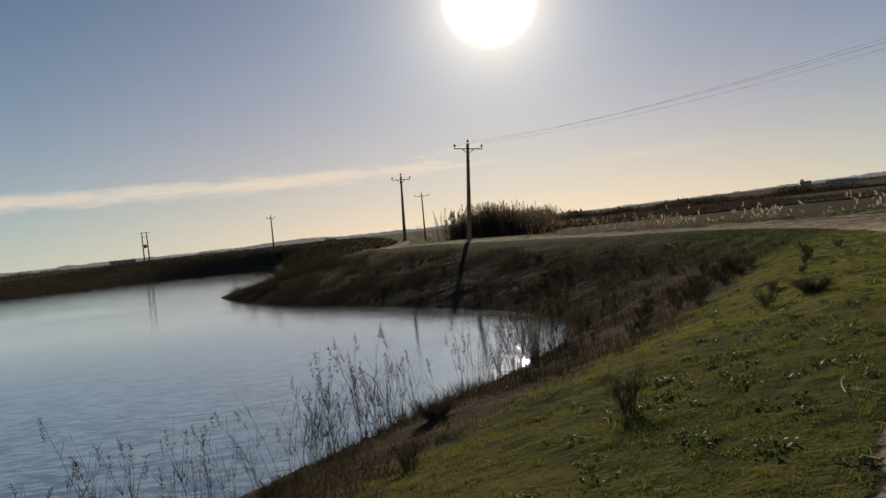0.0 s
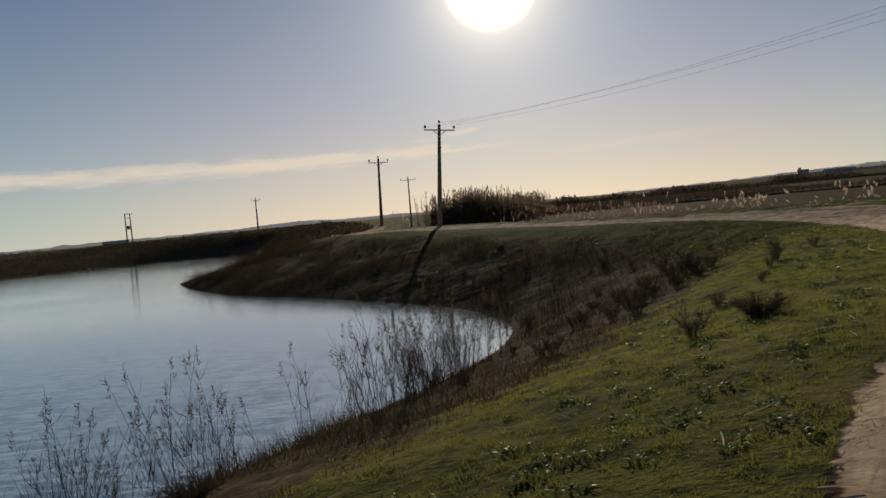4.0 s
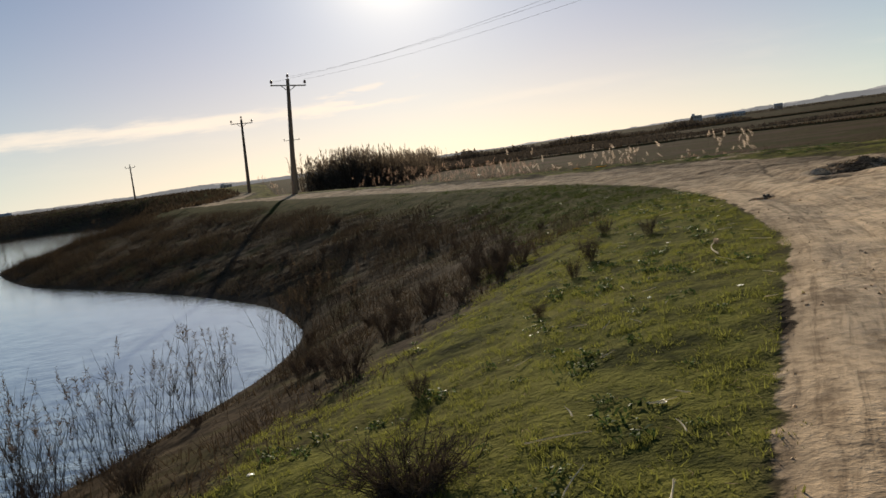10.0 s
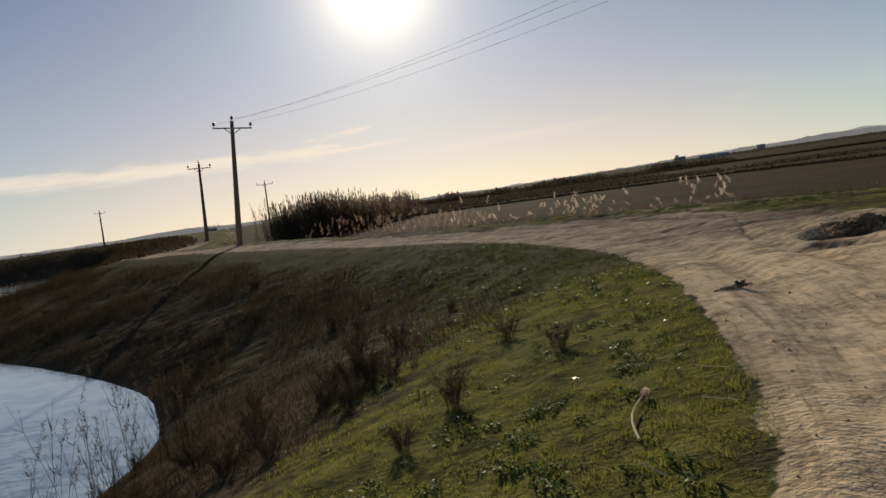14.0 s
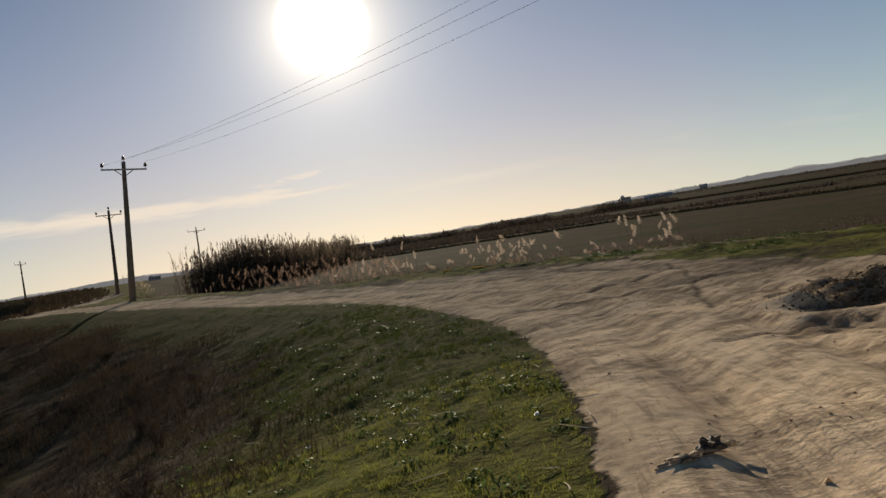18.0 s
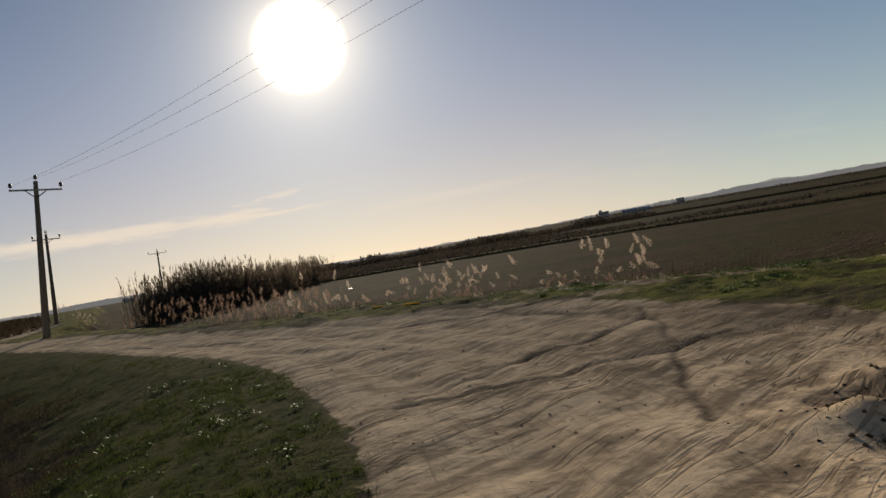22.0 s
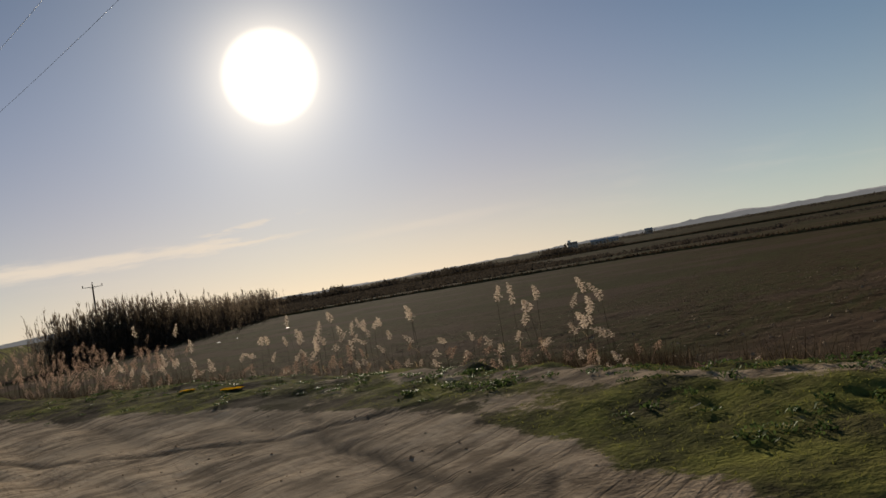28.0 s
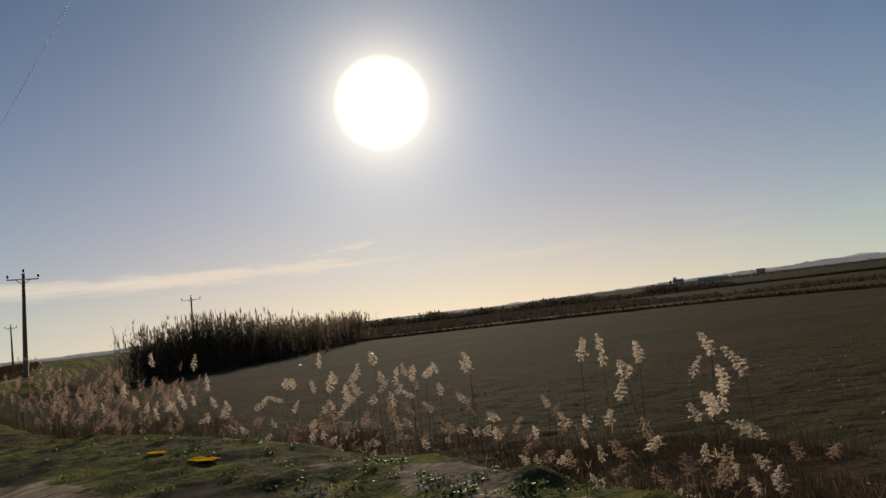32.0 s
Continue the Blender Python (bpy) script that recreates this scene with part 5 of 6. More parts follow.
    z, _, grass, _, _, _, a, ds, _ = land(x, y)
    patch = fbm(x * 0.45, y * 0.45, 3)
    rough = smooth(y, 26, 31)
    keep = (a < -2.3) & (ds > 0.3) & (grass < 0.35 + 0.4 * rough + 0.4 * r.rand(n) ** 1.5) & (patch + 0.3 * r.rand(n) > 0.06 - 0.2 * rough)
    strip_blades("bank_growth", "dry brown grass and twigs low on the bank", "dry growth", M_TWIG, x[keep], y[keep], z[keep], 0.05, 0.32, 0.016, 1.1, 4, (0.4 + 2.0 * np.clip(patch[keep] + 0.2, 0, 1)) * (1 + 0.7 * smooth(y[keep], 36, 44)) * np.clip(1.25 - grass[keep], 0.25, 1) * (1 + 0.9 * smooth(-x[keep], 11, 14) * smooth(y[keep], 70, 76)))
    # straw litter lying in the turf; its pale bits also stand in for leaf glints
    n = 2600
    y = r.uniform(0, 48, n)
    x = np.interp(y, [-3, 0, 10, 20, 30, 36, 45, 58], [-2, 0, 5.6, 11.9, 15.8, 16.4, 14.8, 9.3]) - np.abs(r.normal(0, 2.2, n)) + 0.3
    z, dirt, grass, _, _, _, a, _, _ = land(x, y)
    g = Geo()
    for i in range(n):
        b, ln = r.rand() * 6.283, r.uniform(0.02, 0.11)
        e = np.array([math.cos(b) * ln, math.sin(b) * ln, r.uniform(-0.005, 0.02)])
        q = np.array([x[i], y[i], z[i] + 0.025])
        g.blade(q, q + e, 0.006, (-math.sin(b), math.cos(b), 0.3))
    tagged(new("straw_litter", g.mesh("straw_litter", M_STRAW)), "bits of pale straw scattered in the turf", "litter", kind="stuff")


scatter_turf()


def cane_thicket(name, label, spine, count, width, h_lo, h_hi, seed):
    """Tall canes with hanging leaves and upright tufts, as one stand."""
    r = np.random.RandomState(seed)
    line = curve(spine, 2.0)
    t = r.rand(count)
    i = t * (len(line) - 1)
    p = np.stack([np.interp(i, np.arange(len(line)), line[:, k]) for k in (0, 1)], 1) + r.normal(0, width, (count, 2))
    z = land(p[:, 0], p[:, 1])[0]
    root = thing(name, label, "reeds", kind="stuff")
    stem, leaf = Geo(), Geo()
    lump = 0.55 + 0.85 * (fbm(p[:, 0] * 0.2, p[:, 1] * 0.2, 3) + 0.5)
    for k in range(count):
        h = r.uniform(h_lo, h_hi) * min(lump[k], 1.15)
        lean = r.normal(0, 0.1, 2)
        b = np.array([p[k, 0], p[k, 1], z[k] - 0.2])
        top = b + np.array([lean[0] * h, lean[1] * h, h])
        stem.tube([b, (b + top) / 2 + r.normal(0, 0.05, 3), top], [0.025, 0.02, 0.008], 3, False)
        for _ in range(24):
            q = b + (top - b) * r.uniform(0.02, 0.97)
            a = r.rand() * 6.283
            e = np.array([math.cos(a) * 0.5, math.sin(a) * 0.5, r.uniform(0.2, 0.8)]) * r.uniform(0.5, 1.1)
            leaf.blade(q, q + e, 0.075, (-math.sin(a), math.cos(a), 0.3), bend=(0, 0, 0.12))
        if r.rand() < 0.5:
            for _ in range(5):
                e = np.array([r.normal(0, 0.12), r.normal(0, 0.12), 0.5 + 0.5 * r.rand()])
                leaf.blade(top, top + e, 0.07, r.normal(0, 1, 3))
    part("canes", stem, M_CANE, root)
    part("leaves", leaf, M_CANE, root)


cane_thicket("cane_thicket", "tall dark thicket of dry cane behind the track", [(1.0, 126), (5, 133), (12, 146)], 900, 1.6, 3.6, 5.6, 31)
cane_thicket("cane_thicket", "far end of the tall dark cane thicket", [(11, 146), (17, 172), (24, 204)], 1100, 2.2, 3.4, 4.8, 32)

# ---------------------------------------------------------------- far land
def far_trees(name, label, az0, az1, dist, height, count, seed):
    """A ragged line of far trees and scrub."""
    r = np.random.RandomState(seed)
    g = Geo()
    az = np.radians(r.uniform(az0, az1, count))
    d = dist * r.uniform(0.93, 1.07, count)
    base = land(np.sin(az) * d, np.cos(az) * d)[0]
    lump = np.clip(0.55 + 1.1 * fbm(az * 40, d * 0.002, 4), 0.12, 1.2)
    for k in range(count):
        c = np.array([math.sin(az[k]) * d[k], math.cos(az[k]) * d[k], base[k] - 0.3])
        h = height * lump[k] * r.uniform(0.5, 1.0)
        w = height * 0.35
        for _ in range(7):
            q = c + np.array([r.normal(0, w), r.normal(0, w), h * r.rand()])
            e = r.normal(0, 1, 3) * height * 0.17
            f = r.normal(0, 1, 3) * height * 0.17
            g.add([q, q + e, q + f], [(0, 1, 2)])
    tagged(new(name, g.mesh(name, M_SCRUB)), label, "trees", kind="stuff")


far_trees("far_scrub", "dark scrub along a far field bank", 2, 27, 420, 4.6, 2800, 42)
far_trees("far_scrub", "thin dark scrub beyond the fields", 24, 62, 900, 4, 900, 43)
far_trees("far_scrub", "rough growth on the far bank of the reservoir", -42, -8, 262, 1.1, 1500, 44)


def field_bank(line, width, height, seed):
    """A low earth bank between fields, rough with dead grass."""
    r = np.random.RandomState(seed)
    n = len(line)
    d = np.gradient(line, axis=0)
    d /= np.linalg.norm(d, axis=1, keepdims=True)
    side = np.stack([-d[:, 1], d[:, 0]], 1)
    g = Geo()
    rows = []
    base = land(line[:, 0], line[:, 1])[0]
    for off, up in ((-1.0, -0.15), (-0.55, 0.7), (0.0, 1.0), (0.5, 0.75), (1.0, -0.15)):
        q = line + side * off * width
        rows.append(np.stack([q[:, 0], q[:, 1], base + up * height * (0.8 + 0.5 * fbm(line[:, 0] * 0.1, line[:, 1] * 0.1 + off, 3))], 1))
    v = np.stack(rows, 1).reshape(-1, 3)
    f = []
    for i in range(n - 1):
        for k in range(4):
            p = i * 5 + k
            f += [(p, p + 5, p + 6), (p, p + 6, p + 1)]
    g.add(v, f)
    root = thing("field_bank", "low dark earth bank between two fields, rough with dead grass", "bank", kind="structure")
    part("ridge", g, M_BANK, root)
    i = r.randint(0, n - 1, 5200)
    t = r.rand(5200)[:, None]
    q = line[i] * (1 - t) + line[i + 1] * t + side[i] * (r.normal(0, 0.4, (5200, 1)) * width)
    g = Geo()
    z = base[i] + height * 0.55
    h = r.uniform(0.2, 0.6, 5200) * height
    a = r.rand(5200) * 6.283
    c = np.stack([q[:, 0], q[:, 1], z], 1)
    s = np.stack([np.cos(a), np.sin(a), 0 * a], 1) * 0.22
    tip = c + np.stack([0 * a, 0 * a, h + 0.3 * height], 1) + r.normal(0, 0.15, c.shape)
    g.add(np.stack([c - s, c + s, tip], 1).reshape(-1, 3), np.arange(15600).reshape(-1, 3))
    tagged(part("dead_grass", g, M_TWIG, root), kind="stuff")


for k, (line, wid, hgt) in enumerate(BALKS):
    field_bank(line, wid, hgt, 300 + k)


def far_house(x, y, w, d, h, turn, label, floors=2, roof="flat"):
    z = ground_z(x, y)
    root = thing("far_house", label, "house", "far buildings")
    g = Geo()
    g.box((0, 0, h / 2 - 0.2), (w, d, h + 0.4))
    part("wall", g, M_WALL, root)
    g = Geo()
    if roof == "flat":
        g.box((0, 0, h + 0.2), (w + 0.6, d + 0.6, 0.4))
        g.box((-w * 0.28, 0, h + 1.2), (w * 0.3, d * 0.5, 1.8))
    else:
        hw, hd = w / 2 + 0.3, d / 2 + 0.3
        g.add([(-hw, -hd, h), (hw, -hd, h), (hw, hd, h), (-hw, hd, h), (-hw, 0, h + 1.6), (hw, 0, h + 1.6)], [(0, 1, 5), (0, 5, 4), (2, 3, 4), (2, 4, 5), (0, 4, 3), (1, 2, 5), (0, 3, 2), (0, 2, 1)])
    part("roof", g, M_ROOF, root)
    for fl in range(floors):
        for k in range(4):
            g = Geo()
            g.box((-w / 2 + w * (k + 0.5) / 4, -d / 2 - 0.02, (fl + 0.55) * h / floors), (w * 0.11, 0.12, h / floors * 0.42))
            part("window", g, M_GLASS, root)
    root.matrix_world = pose(x, y, z, 0, 0, turn)


def polar(az, d):
    return math.sin(radians(az)) * d + 14, math.cos(radians(az)) * d + 30


far_house(*polar(23.8, 730), 9, 7, 5.6, -20, "small two-storey house standing alone on the horizon")
for az, d, w, h, roof in ((25.6, 760, 14, 2.6, "gable"), (26.6, 800, 10, 2.4, "gable"), (29.0, 1000, 9, 5, "gable"), (-9.5, 1150, 16, 5, "flat"), (-24.0, 900, 26, 4, "gable")):
    far_house(*polar(az, d), w, 9, h, -az, "pale low farm building far across the fields", 1, roof)


# distance haze painted as an even glow, independent of the lamps
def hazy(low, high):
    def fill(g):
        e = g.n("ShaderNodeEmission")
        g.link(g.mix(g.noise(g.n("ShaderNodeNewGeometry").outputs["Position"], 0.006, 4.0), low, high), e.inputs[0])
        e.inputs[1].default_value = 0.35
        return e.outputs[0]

    return fill


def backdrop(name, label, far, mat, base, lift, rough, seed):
    """Far land at the rim of sight, glowing in haze colour, all round; higher where the land rises beyond the fields.
    """
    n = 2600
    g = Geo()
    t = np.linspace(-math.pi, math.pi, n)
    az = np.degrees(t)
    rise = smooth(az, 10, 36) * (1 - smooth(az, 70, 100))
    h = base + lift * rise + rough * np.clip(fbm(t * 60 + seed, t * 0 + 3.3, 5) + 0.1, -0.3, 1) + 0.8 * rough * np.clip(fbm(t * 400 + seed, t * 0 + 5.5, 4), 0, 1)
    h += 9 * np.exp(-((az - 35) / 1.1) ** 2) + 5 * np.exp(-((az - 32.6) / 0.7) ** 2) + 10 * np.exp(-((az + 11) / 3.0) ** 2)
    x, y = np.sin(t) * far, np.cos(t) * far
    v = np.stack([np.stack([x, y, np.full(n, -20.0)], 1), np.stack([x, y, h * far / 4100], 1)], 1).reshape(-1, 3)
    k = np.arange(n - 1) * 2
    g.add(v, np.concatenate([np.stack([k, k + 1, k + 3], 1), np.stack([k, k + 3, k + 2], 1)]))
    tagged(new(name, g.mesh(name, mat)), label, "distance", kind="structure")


backdrop("backdrop", "pale far skyline of hills, a strip glowing in haze colour", 4100, material("hazy_distance", hazy((0.28, 0.265, 0.255), (0.36, 0.33, 0.31))), 13, 31, 6, 0)
backdrop("backdrop", "line of far trees and roofs, a strip glowing in haze colour", 3700, material("hazy_trees", hazy((0.155, 0.153, 0.155), (0.22, 0.212, 0.205))), 10, 31, 10, 40)

# ---------------------------------------------------------------- small things on the bank and the track
def scatter_weeds():
    """Low rosettes of broad leaves, strewn in patches through the turf."""
    g = Geo()
    r = np.random.RandomState(21)
    spots = []
    for cx, cy, n, sp in ((14.2, 31.8, 12, 0.5), (14.6, 38.7, 10, 0.6), (15.1, 30.8, 5, 0.3), (10.3, 22.0, 8, 0.4), (10.9, 22.4, 7, 0.4), (11.2, 23.3, 6, 0.4), (11.7, 21.7, 4, 0.4), (14.0, 31.0, 6, 0.5), (6.3, 16.4, 8, 0.6), (6.8, 18.6, 9, 0.6), (8.3, 19.0, 6, 0.5), (5.2, 12.3, 6, 0.5), (3.2, 10.2, 7, 0.5), (2.3, 8.6, 5, 0.4), (4.2, 10.6, 5, 0.5), (23.0, 46.0, 12, 0.35), (24.3, 42.7, 12, 0.4), (24.1, 41.0, 7, 0.35), (24.7, 41.2, 7, 0.3), (21.8, 50.0, 12, 0.6), (20.3, 52.3, 14, 0.7), (18.4, 54.8, 14, 0.7), (16.2, 57.4, 12, 0.7), (22.6, 48.4, 9, 0.5), (23.2, 47.4, 8, 0.3), (26.3, 42.1, 22, 0.35), (25.6, 42.6, 7, 0.3), (24.6, 44.3, 8, 0.4), (23.3, 45.7, 16, 0.3), (24.0, 46.6, 10, 0.5), (22.9, 46.9, 8, 0.4), (24.8, 45.4, 6, 0.6), (25.9, 44.2, 5, 0.7), (23.6, 48.2, 10, 0.5), (22.3, 49.3, 9, 0.5), (20.6, 51.4, 12, 0.7), (17.2, 55.6, 12, 0.8), (15.4, 57.2, 10, 0.8), (19.4, 53.6, 9, 0.6), (26.5, 41.7, 10, 0.7), (25.2, 43.4, 8, 0.5), (13.2, 45.6, 10, 1.2), (11.4, 50.0, 10, 1.4)):
        spots += [(cx + r.normal(0, sp), cy + r.normal(0, sp)) for _ in range(n)]
    for _ in range(380):
        y = r.uniform(4, 46)
        spots.append((np.interp(y, [0, 10, 20, 30, 36, 45], [0, 5.6, 11.9, 15.8, 16.4, 14.8]) - 0.2 - abs(r.normal(0, 2.4)), y))
    xs, ys = np.array([s[0] for s in spots]), np.array([s[1] for s in spots])
    z, dirt, _, _, _, _, _, _, fd = land(xs, ys)
    for i, (x, y) in enumerate(spots):
        if dirt[i] > 0.85 or fd[i] > 0.8:
            continue
        s = r.uniform(0.35, 0.9)
        for _ in range(20):
            a, ln = r.rand() * 6.283, r.uniform(0.04, 0.12) * s
            c = np.array([x + r.normal(0, 0.09) * s, y + r.normal(0, 0.09) * s, z[i] + 0.015])
            e = np.array([math.cos(a) * ln, math.sin(a) * ln, r.uniform(0.01, 0.07) * s])
            g.blade(c, c + e, r.uniform(0.02, 0.045) * s, (-math.sin(a), math.cos(a), r.normal(0, 0.4)), bend=(0, 0, 0.02 * s))
    tagged(new("weeds", g.mesh("weeds", M_WEED)), "low dark green broad-leaved weeds in the turf", "weeds", kind="stuff")


scatter_weeds()


def stalk_mesh(seed, length):
    r = np.random.RandomState(seed)
    g = Geo()
    k = np.linspace(-0.5, 0.5, 5)
    p = np.stack([k * length, 0.06 * length * np.cos(k * 3) * r.uniform(-1, 1), 0.012 + 0.03 * length * r.rand() * (k + 0.5)], 1)
    g.tube(p, np.linspace(0.007, 0.004, 5), 4)
    return g.mesh("dry_stalk", M_STALK)


def scatter_stalks():
    meshes = [stalk_mesh(200 + i, ln) for i, ln in enumerate((0.12, 0.2, 0.3, 0.45, 0.6))]
    r = np.random.RandomState(22)
    spots = [(3.64, 7.37, 4, 65), (5.11, 10.47, 2, 20), (4.64, 9.94, 2, 75), (1.75, 11.07, 1, 50), (7.14, 13.58, 3, 15), (7.75, 15.29, 1, 40), (6.17, 14.34, 2, -25), (8.0, 13.0, 2, 80), (8.63, 15.17, 1, 60), (9.15, 16.6, 1, 0), (8.35, 16.4, 3, -20), (9.05, 16.05, 1, 85), (8.55, 16.88, 1, 90), (8.3, 14.9, 3, 55), (8.2, 15.5, 4, 60), (8.6, 15.0, 4, 70), (12.9, 22.4, 2, -40), (13.3, 23.4, 2, -35), (15.6, 31.3, 2, 88), (21.0, 32.8, 2, -40), (22.1, 34.0, 2, -30), (24.0, 42.0, 1, 30)]
    while len(spots) < 120:
        y = r.uniform(3, 34)
        x = np.interp(y, [0, 10, 20, 30, 36], [0, 5.6, 11.9, 15.8, 16.4]) - abs(r.normal(0.2, 1.9))
        spots.append((x, y, r.choice([0, 0, 0, 1, 1, 2]), r.uniform(0, 180)))
    xs, ys = np.array([s[0] for s in spots]), np.array([s[1] for s in spots])
    z = land(xs, ys)[0]
    for i, (x, y, k, a) in enumerate(spots):
        ob = tagged(new("dry_stalk", meshes[k]), "pale dry broken stalk lying in the grass", "stalk", "broken stalks in the grass")
        ob.matrix_world = pose(x, y, z[i] + 0.02, 0, r.normal(0, 6), a)


scatter_stalks()


def fallen_reed(x, y, turn, length):
    root = thing("fallen_reed", "thick pale reed stalk with a woolly head, fallen on the turf", "reed")
    g = Geo()
    k = np.linspace(0, 1, 7)
    p = np.stack([length * k, 0.12 * np.sin(k * 2.6), 0.015 + 0.02 * k ** 2], 1)
    g.tube(p, np.linspace(0.012, 0.008, 7), 6)
    part("stalk", g, M_STALK, root)
    r = np.random.RandomState(77)
    g = Geo()
    for _ in range(1500):
        t, a = r.rand(), r.rand() * 6.283
        w = 0.038 * math.sin(math.pi * min(1.0, 0.08 + 0.92 * t)) ** 0.7 * r.uniform(0.5, 1.0)
        q = np.array([length - 0.16 + 0.24 * t, 0.06 + 0.02 * t + math.cos(a) * w, 0.035 + math.sin(a) * w])
        e = unit([1.0, math.cos(a) * 0.6, math.sin(a) * 0.6]) * r.uniform(0.012, 0.03)
        g.blade(q, q + e, 0.005, r.normal(0, 1, 3))
    part("plume", g, M_PLUME, root, "woolly pale seed head")
    root.matrix_world = pose(x, y, ground_z(x, y) + 0.02, 0, 0, turn)


fallen_reed(12.07, 22.0, 63, 1.15)


def knotted(name, centre, size, seed, mat, parent, label):
    """A rough lump of wood."""
    bm = bmesh.new()
    bmesh.ops.create_icosphere(bm, subdivisions=3, radius=1.0)
    for v in bm.verts:
        k = 0.8 + 0.7 * noise.fractal(v.co * 1.6 + Vector((seed, 0, 0)), 1.0, 2.0, 4)
        v.co = Vector((v.co.x * size[0] * k + centre[0], v.co.y * size[1] * k + centre[1], v.co.z * size[2] * k + centre[2]))
    me = bpy.data.meshes.new(name)
    bm.to_mesh(me)
    bm.free()
    me.materials.append(mat)
    ob = tagged(new(name, me), label)
    ob.parent = parent


def driftwood(x, y, turn):
    root = thing("driftwood", "broken dead branch with dark roots lying on the earth track", "dead wood")
    knotted("log", (-0.13, 0.0, 0.02), (0.22, 0.035, 0.035), 2.0, M_STRAW_WOOD, root, "pale splintered length of wood")
    knotted("root_stump", (0.13, 0.03, 0.03), (0.11, 0.07, 0.055), 5.0, M_CHAR, root, "dark knotted root")
    knotted("chip", (0.27, -0.02, 0.012), (0.05, 0.03, 0.022), 7.0, M_STRAW_WOOD, root, "pale chip of wood")
    r = np.random.RandomState(5)
    for _ in range(10):
        g = Geo()
        a, q = r.normal(0.1, 0.6), np.array([r.uniform(-0.3, 0.2), r.uniform(-0.06, 0.06), 0.015])
        ln = r.uniform(0.08, 0.22)
        g.tube([q, q + np.array([math.cos(a) * ln * 0.5, math.sin(a) * ln * 0.5, 0.012]), q + np.array([math.cos(a) * ln, math.sin(a) * ln, 0.0])], [0.006, 0.009, 0.003], 4)
        part("splinter", g, M_BARK, root)
    root.matrix_world = pose(x, y, ground_z(x, y), 0, 0, turn)


driftwood(15.34, 26.95, 18)


def crumpled_sheet(x, y, w, d, seed, turn, mat, name, label, category):
    r = np.random.RandomState(seed)
    n = 9
    g = Geo()
    u = np.linspace(-0.5, 0.5, n)
    gx, gy = np.meshgrid(u * w, u * d)
    hgt = 0.012 + 0.05 * np.abs(fbm(gx * 5 + seed, gy * 5, 3)) * (1 - np.abs(gy / d))
    v = np.stack([gx + r.normal(0, 0.01, gx.shape), gy * (0.7 + 0.6 * np.cos(gx / w * 3)), hgt], 2).reshape(-1, 3)
    f = []
    for i in range(n - 1):
        for k in range(n - 1):
            p = i * n + k
            f += [(p, p + 1, p + n + 1), (p, p + n + 1, p + n)]
    g.add(v, f)
    lower = v.copy()
    lower[:, 2] -= 0.006
    g.add(lower, [(a, c, b) for a, b, c in f])
    ob = tagged(new(name, g.mesh(name, mat, True)), label, category)
    ob.matrix_world = pose(x, y, ground_z(x, y), 0, 0, turn)


crumpled_sheet(19.75, 51.9, 0.6, 0.22, 1, -45, M_YELLOW, "plastic_sheet", "crumpled yellow plastic sheet on the verge", "plastic sheet")
crumpled_sheet(18.8, 53.2, 0.4, 0.16, 2, -50, M_YELLOW, "plastic_sheet", "small yellow plastic scrap on the verge", "plastic sheet")
for i, (px, py, w) in enumerate(((17.3, 119.9, 0.9), (24.7, 126.8, 0.7), (19.2, 122.0, 0.4), (31.0, 140.0, 0.5))):
    crumpled_sheet(px, py, w, 0.3, 10 + i, 20 * i, M_WHITE, "white_sheet", "scrap of white plastic blown onto the field", "plastic sheet")
for i, (px, py) in enumerate(((6.03, 18.36), (9.15, 16.62), (10.4, 20.2), (12.3, 24.4), (13.9, 25.9), (11.2, 19.6), (14.9, 29.0), (13.8, 29.6), (7.1, 12.0), (12.9, 31.0))):
    crumpled_sheet(px, py, 0.055, 0.035, 30 + i, 40 * i, M_WHITE, "paper_scrap", "small white scrap lying in the turf", "scrap")


def puddle():
    r = np.random.RandomState(9)
    n = 22
    g = Geo()
    ang = np.arange(n) / n * 6.2832
    rad = 1 + 0.25 * np.array([fbm(np.array([math.cos(t) * 1.3]), np.array([math.sin(t) * 1.3 + 4]), 3)[0] for t in ang])
    z = ground_z(*POOL) + 0.006
    v = [(POOL[0], POOL[1], z)] + [(POOL[0] + math.cos(t) * 0.34 * k, POOL[1] + math.sin(t) * 0.4 * k, z) for t, k in zip(ang, rad)]
    g.add(v, [(0, 1 + i, 1 + (i + 1) % n) for i in range(n)])
    tagged(new("puddle", g.mesh("puddle", M_PUDDLE)), "small puddle in the muddy hollow", "puddle", kind="structure")


puddle()


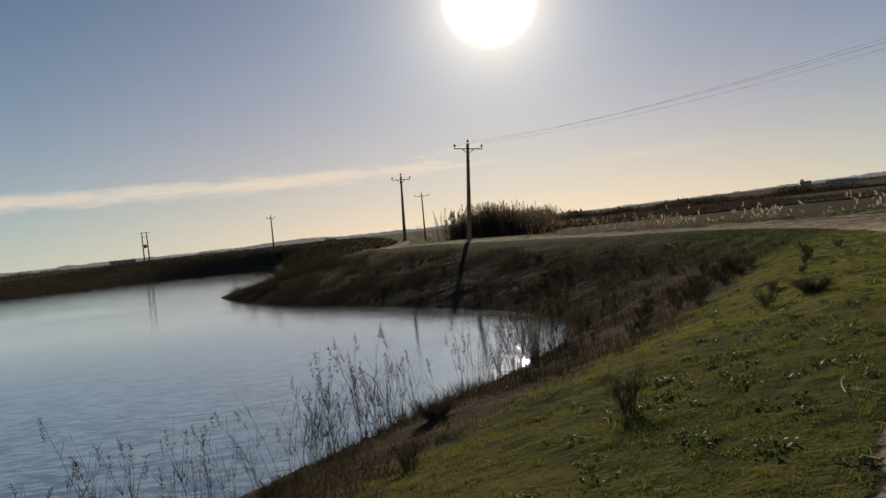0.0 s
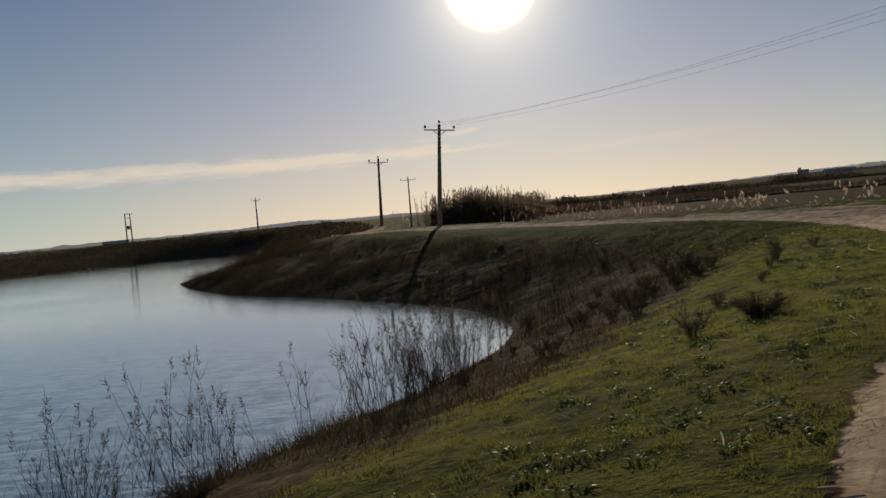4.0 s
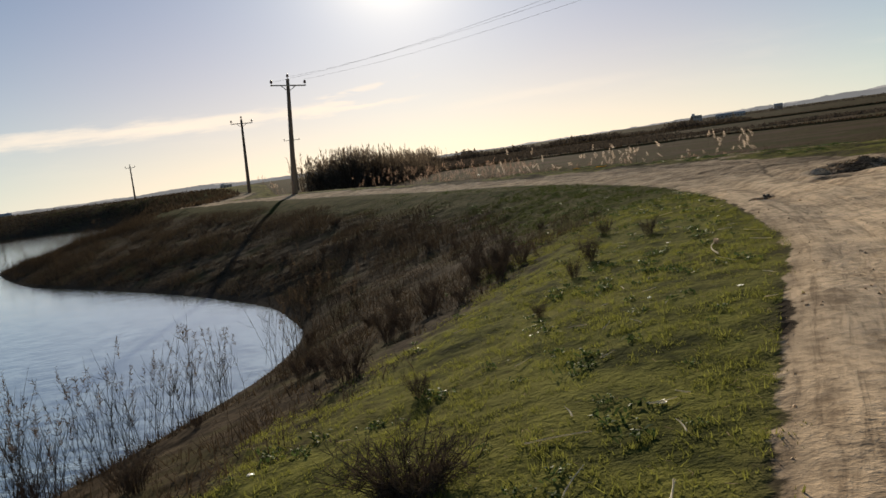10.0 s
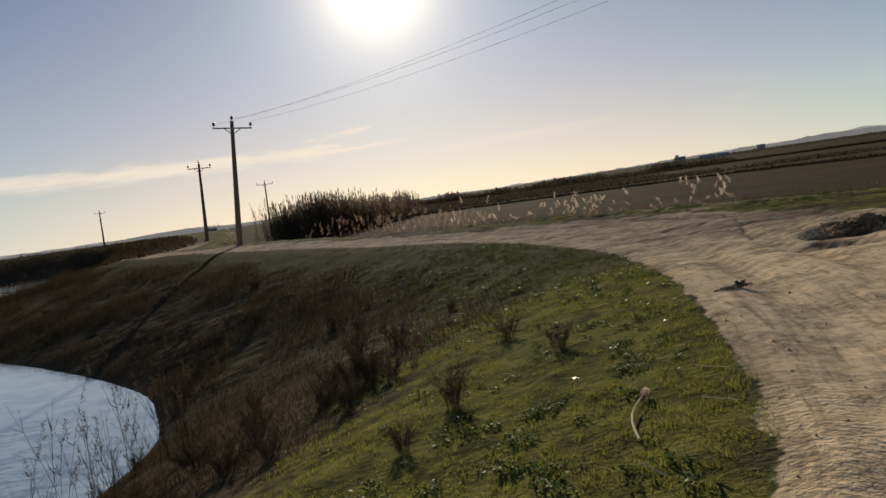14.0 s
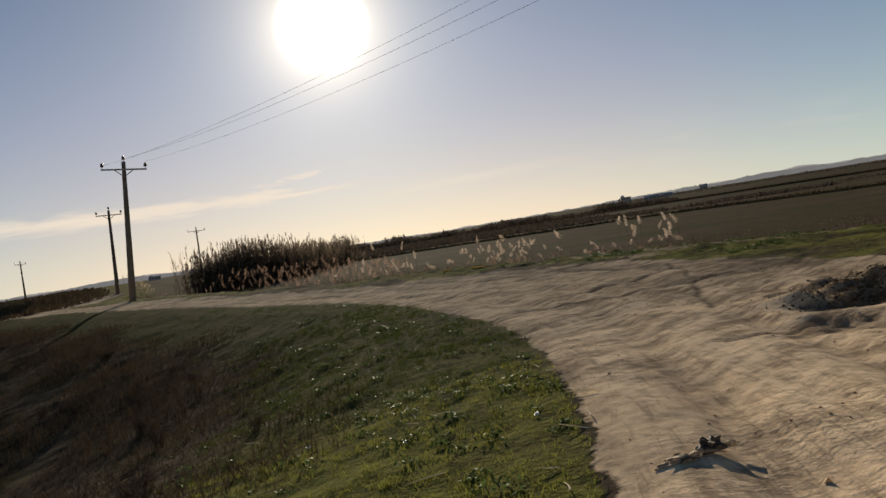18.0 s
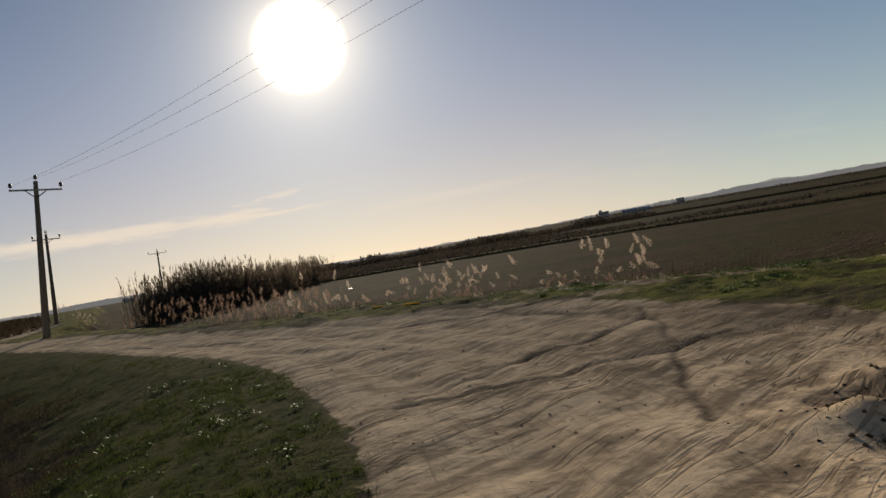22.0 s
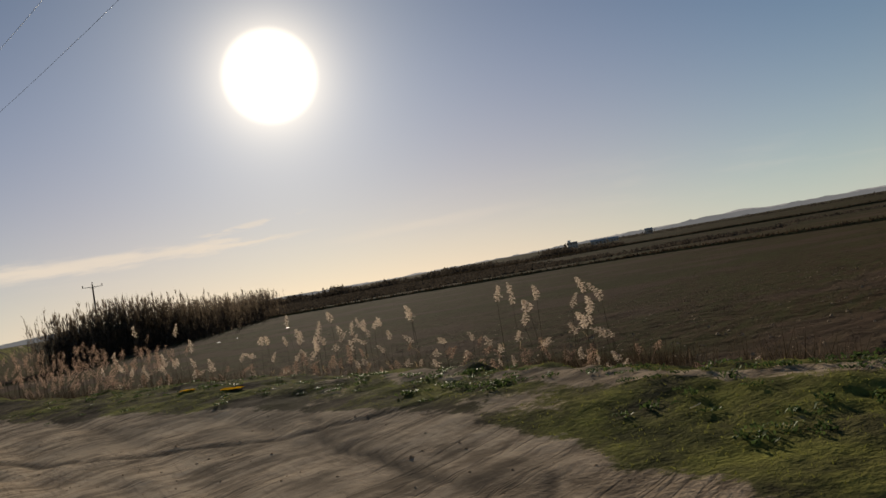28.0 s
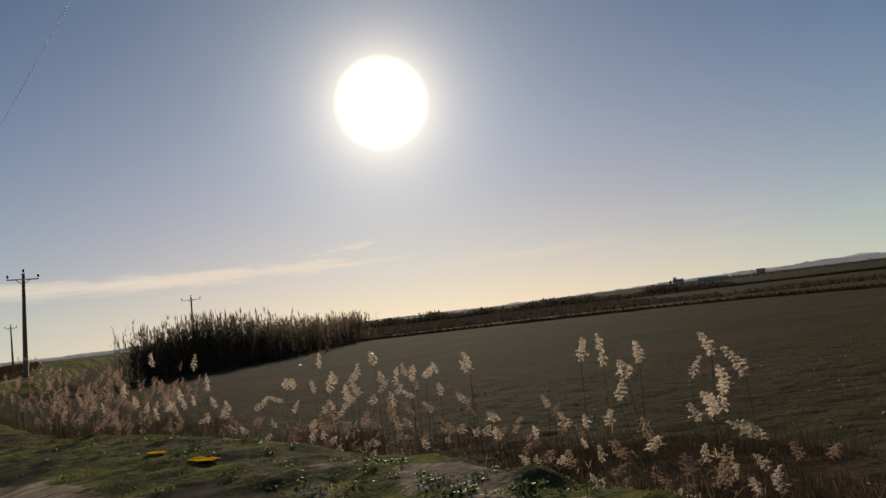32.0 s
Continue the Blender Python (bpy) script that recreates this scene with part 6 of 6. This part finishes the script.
def clods():
    """Loose crumbs of earth on the track and in the near field."""
    r = np.random.RandomState(14)
    g = Geo()
    n = 5200
    x, y = r.uniform(4, 27, n), r.uniform(6, 56, n)
    x[:420], y[:420] = PIT[0] + 0.7 + r.normal(0, 0.7, 420), PIT[1] + 0.6 + r.normal(0, 0.45, 420)
    x2, y2 = r.uniform(22, 50, 1500), r.uniform(36, 75, 1500)
    size = np.concatenate([r.uniform(0.006, 0.02, n) * (1 + 0.6 * (r.rand(n) < 0.08)) * np.where(np.arange(n) < 420, 1.6, 1.0), r.uniform(0.02, 0.06, 1500)])
    x, y = np.concatenate([x, x2]), np.concatenate([y, y2])
    z, dirt, _, field, _, _, _, _, fd = land(x, y)
    keep = np.where(np.arange(len(x)) < n, dirt > 0.6, fd > 2.2)
    base = np.array([(1, 0, 0), (0, 1, 0), (-1, 0, 0), (0, -1, 0), (0, 0, 0.8), (0.6, 0.6, 0.4), (-0.5, 0.6, 0.5)], float)
    faces = [(0, 5, 4), (5, 1, 4), (1, 6, 4), (6, 2, 4), (2, 3, 4), (3, 0, 4), (0, 1, 5), (1, 2, 6)]
    heap = Geo()
    for i in np.where(keep)[0]:
        v = base * size[i] * (1 + 0.4 * r.normal(0, 1, base.shape))
        (heap if i < 420 else g).add(v + np.array([x[i], y[i], z[i] - 0.002]), faces)
    tagged(new("clods", heap.mesh("clods", M_DAMP_CLOD)), "dark damp clods heaped by the muddy hollow", "clods", kind="stuff")
    tagged(new("clods", g.mesh("clods", M_CLOD)), "loose crumbs and clods of earth", "clods", kind="stuff")


clods()


def far_car(x, y, turn):
    root = thing("far_car", "small white car parked on the far field bank", "car")
    z = ground_z(x, y)
    g = Geo()
    prof = [(-2.0, 0.35), (-2.05, 0.8), (-1.2, 0.92), (-0.7, 1.42), (0.9, 1.45), (1.6, 0.95), (2.05, 0.8), (2.0, 0.35)]
    v = [(px, s * 0.82, pz) for s in (-1, 1) for px, pz in prof]
    n = len(prof)
    f = []
    for k in range(n):
        q = (k + 1) % n
        f += [(k, q, q + n), (k, q + n, k + n)]
    for k in range(1, n - 1):
        f += [(0, k + 1, k), (n, n + k, n + k + 1)]
    g.add(v, f)
    part("body", g, M_CARPAINT, root)
    for wx in (-1.25, 1.3):
        for s in (-1, 1):
            g = Geo()
            g.tube([(wx, s * 0.66, 0.32), (wx, s * 0.86, 0.32)], 0.32, 12)
            part("wheel", g, M_RUBBER, root)
    for s in (-1, 1):
        g = Geo()
        g.box((0.1, s * 0.83, 1.15), (1.5, 0.02, 0.36))
        part("window", g, M_GLASS, root)
    root.matrix_world = pose(x, y, z + 0.02, 0, 0, turn)


far_car(*polar(11.4, 560), 25)
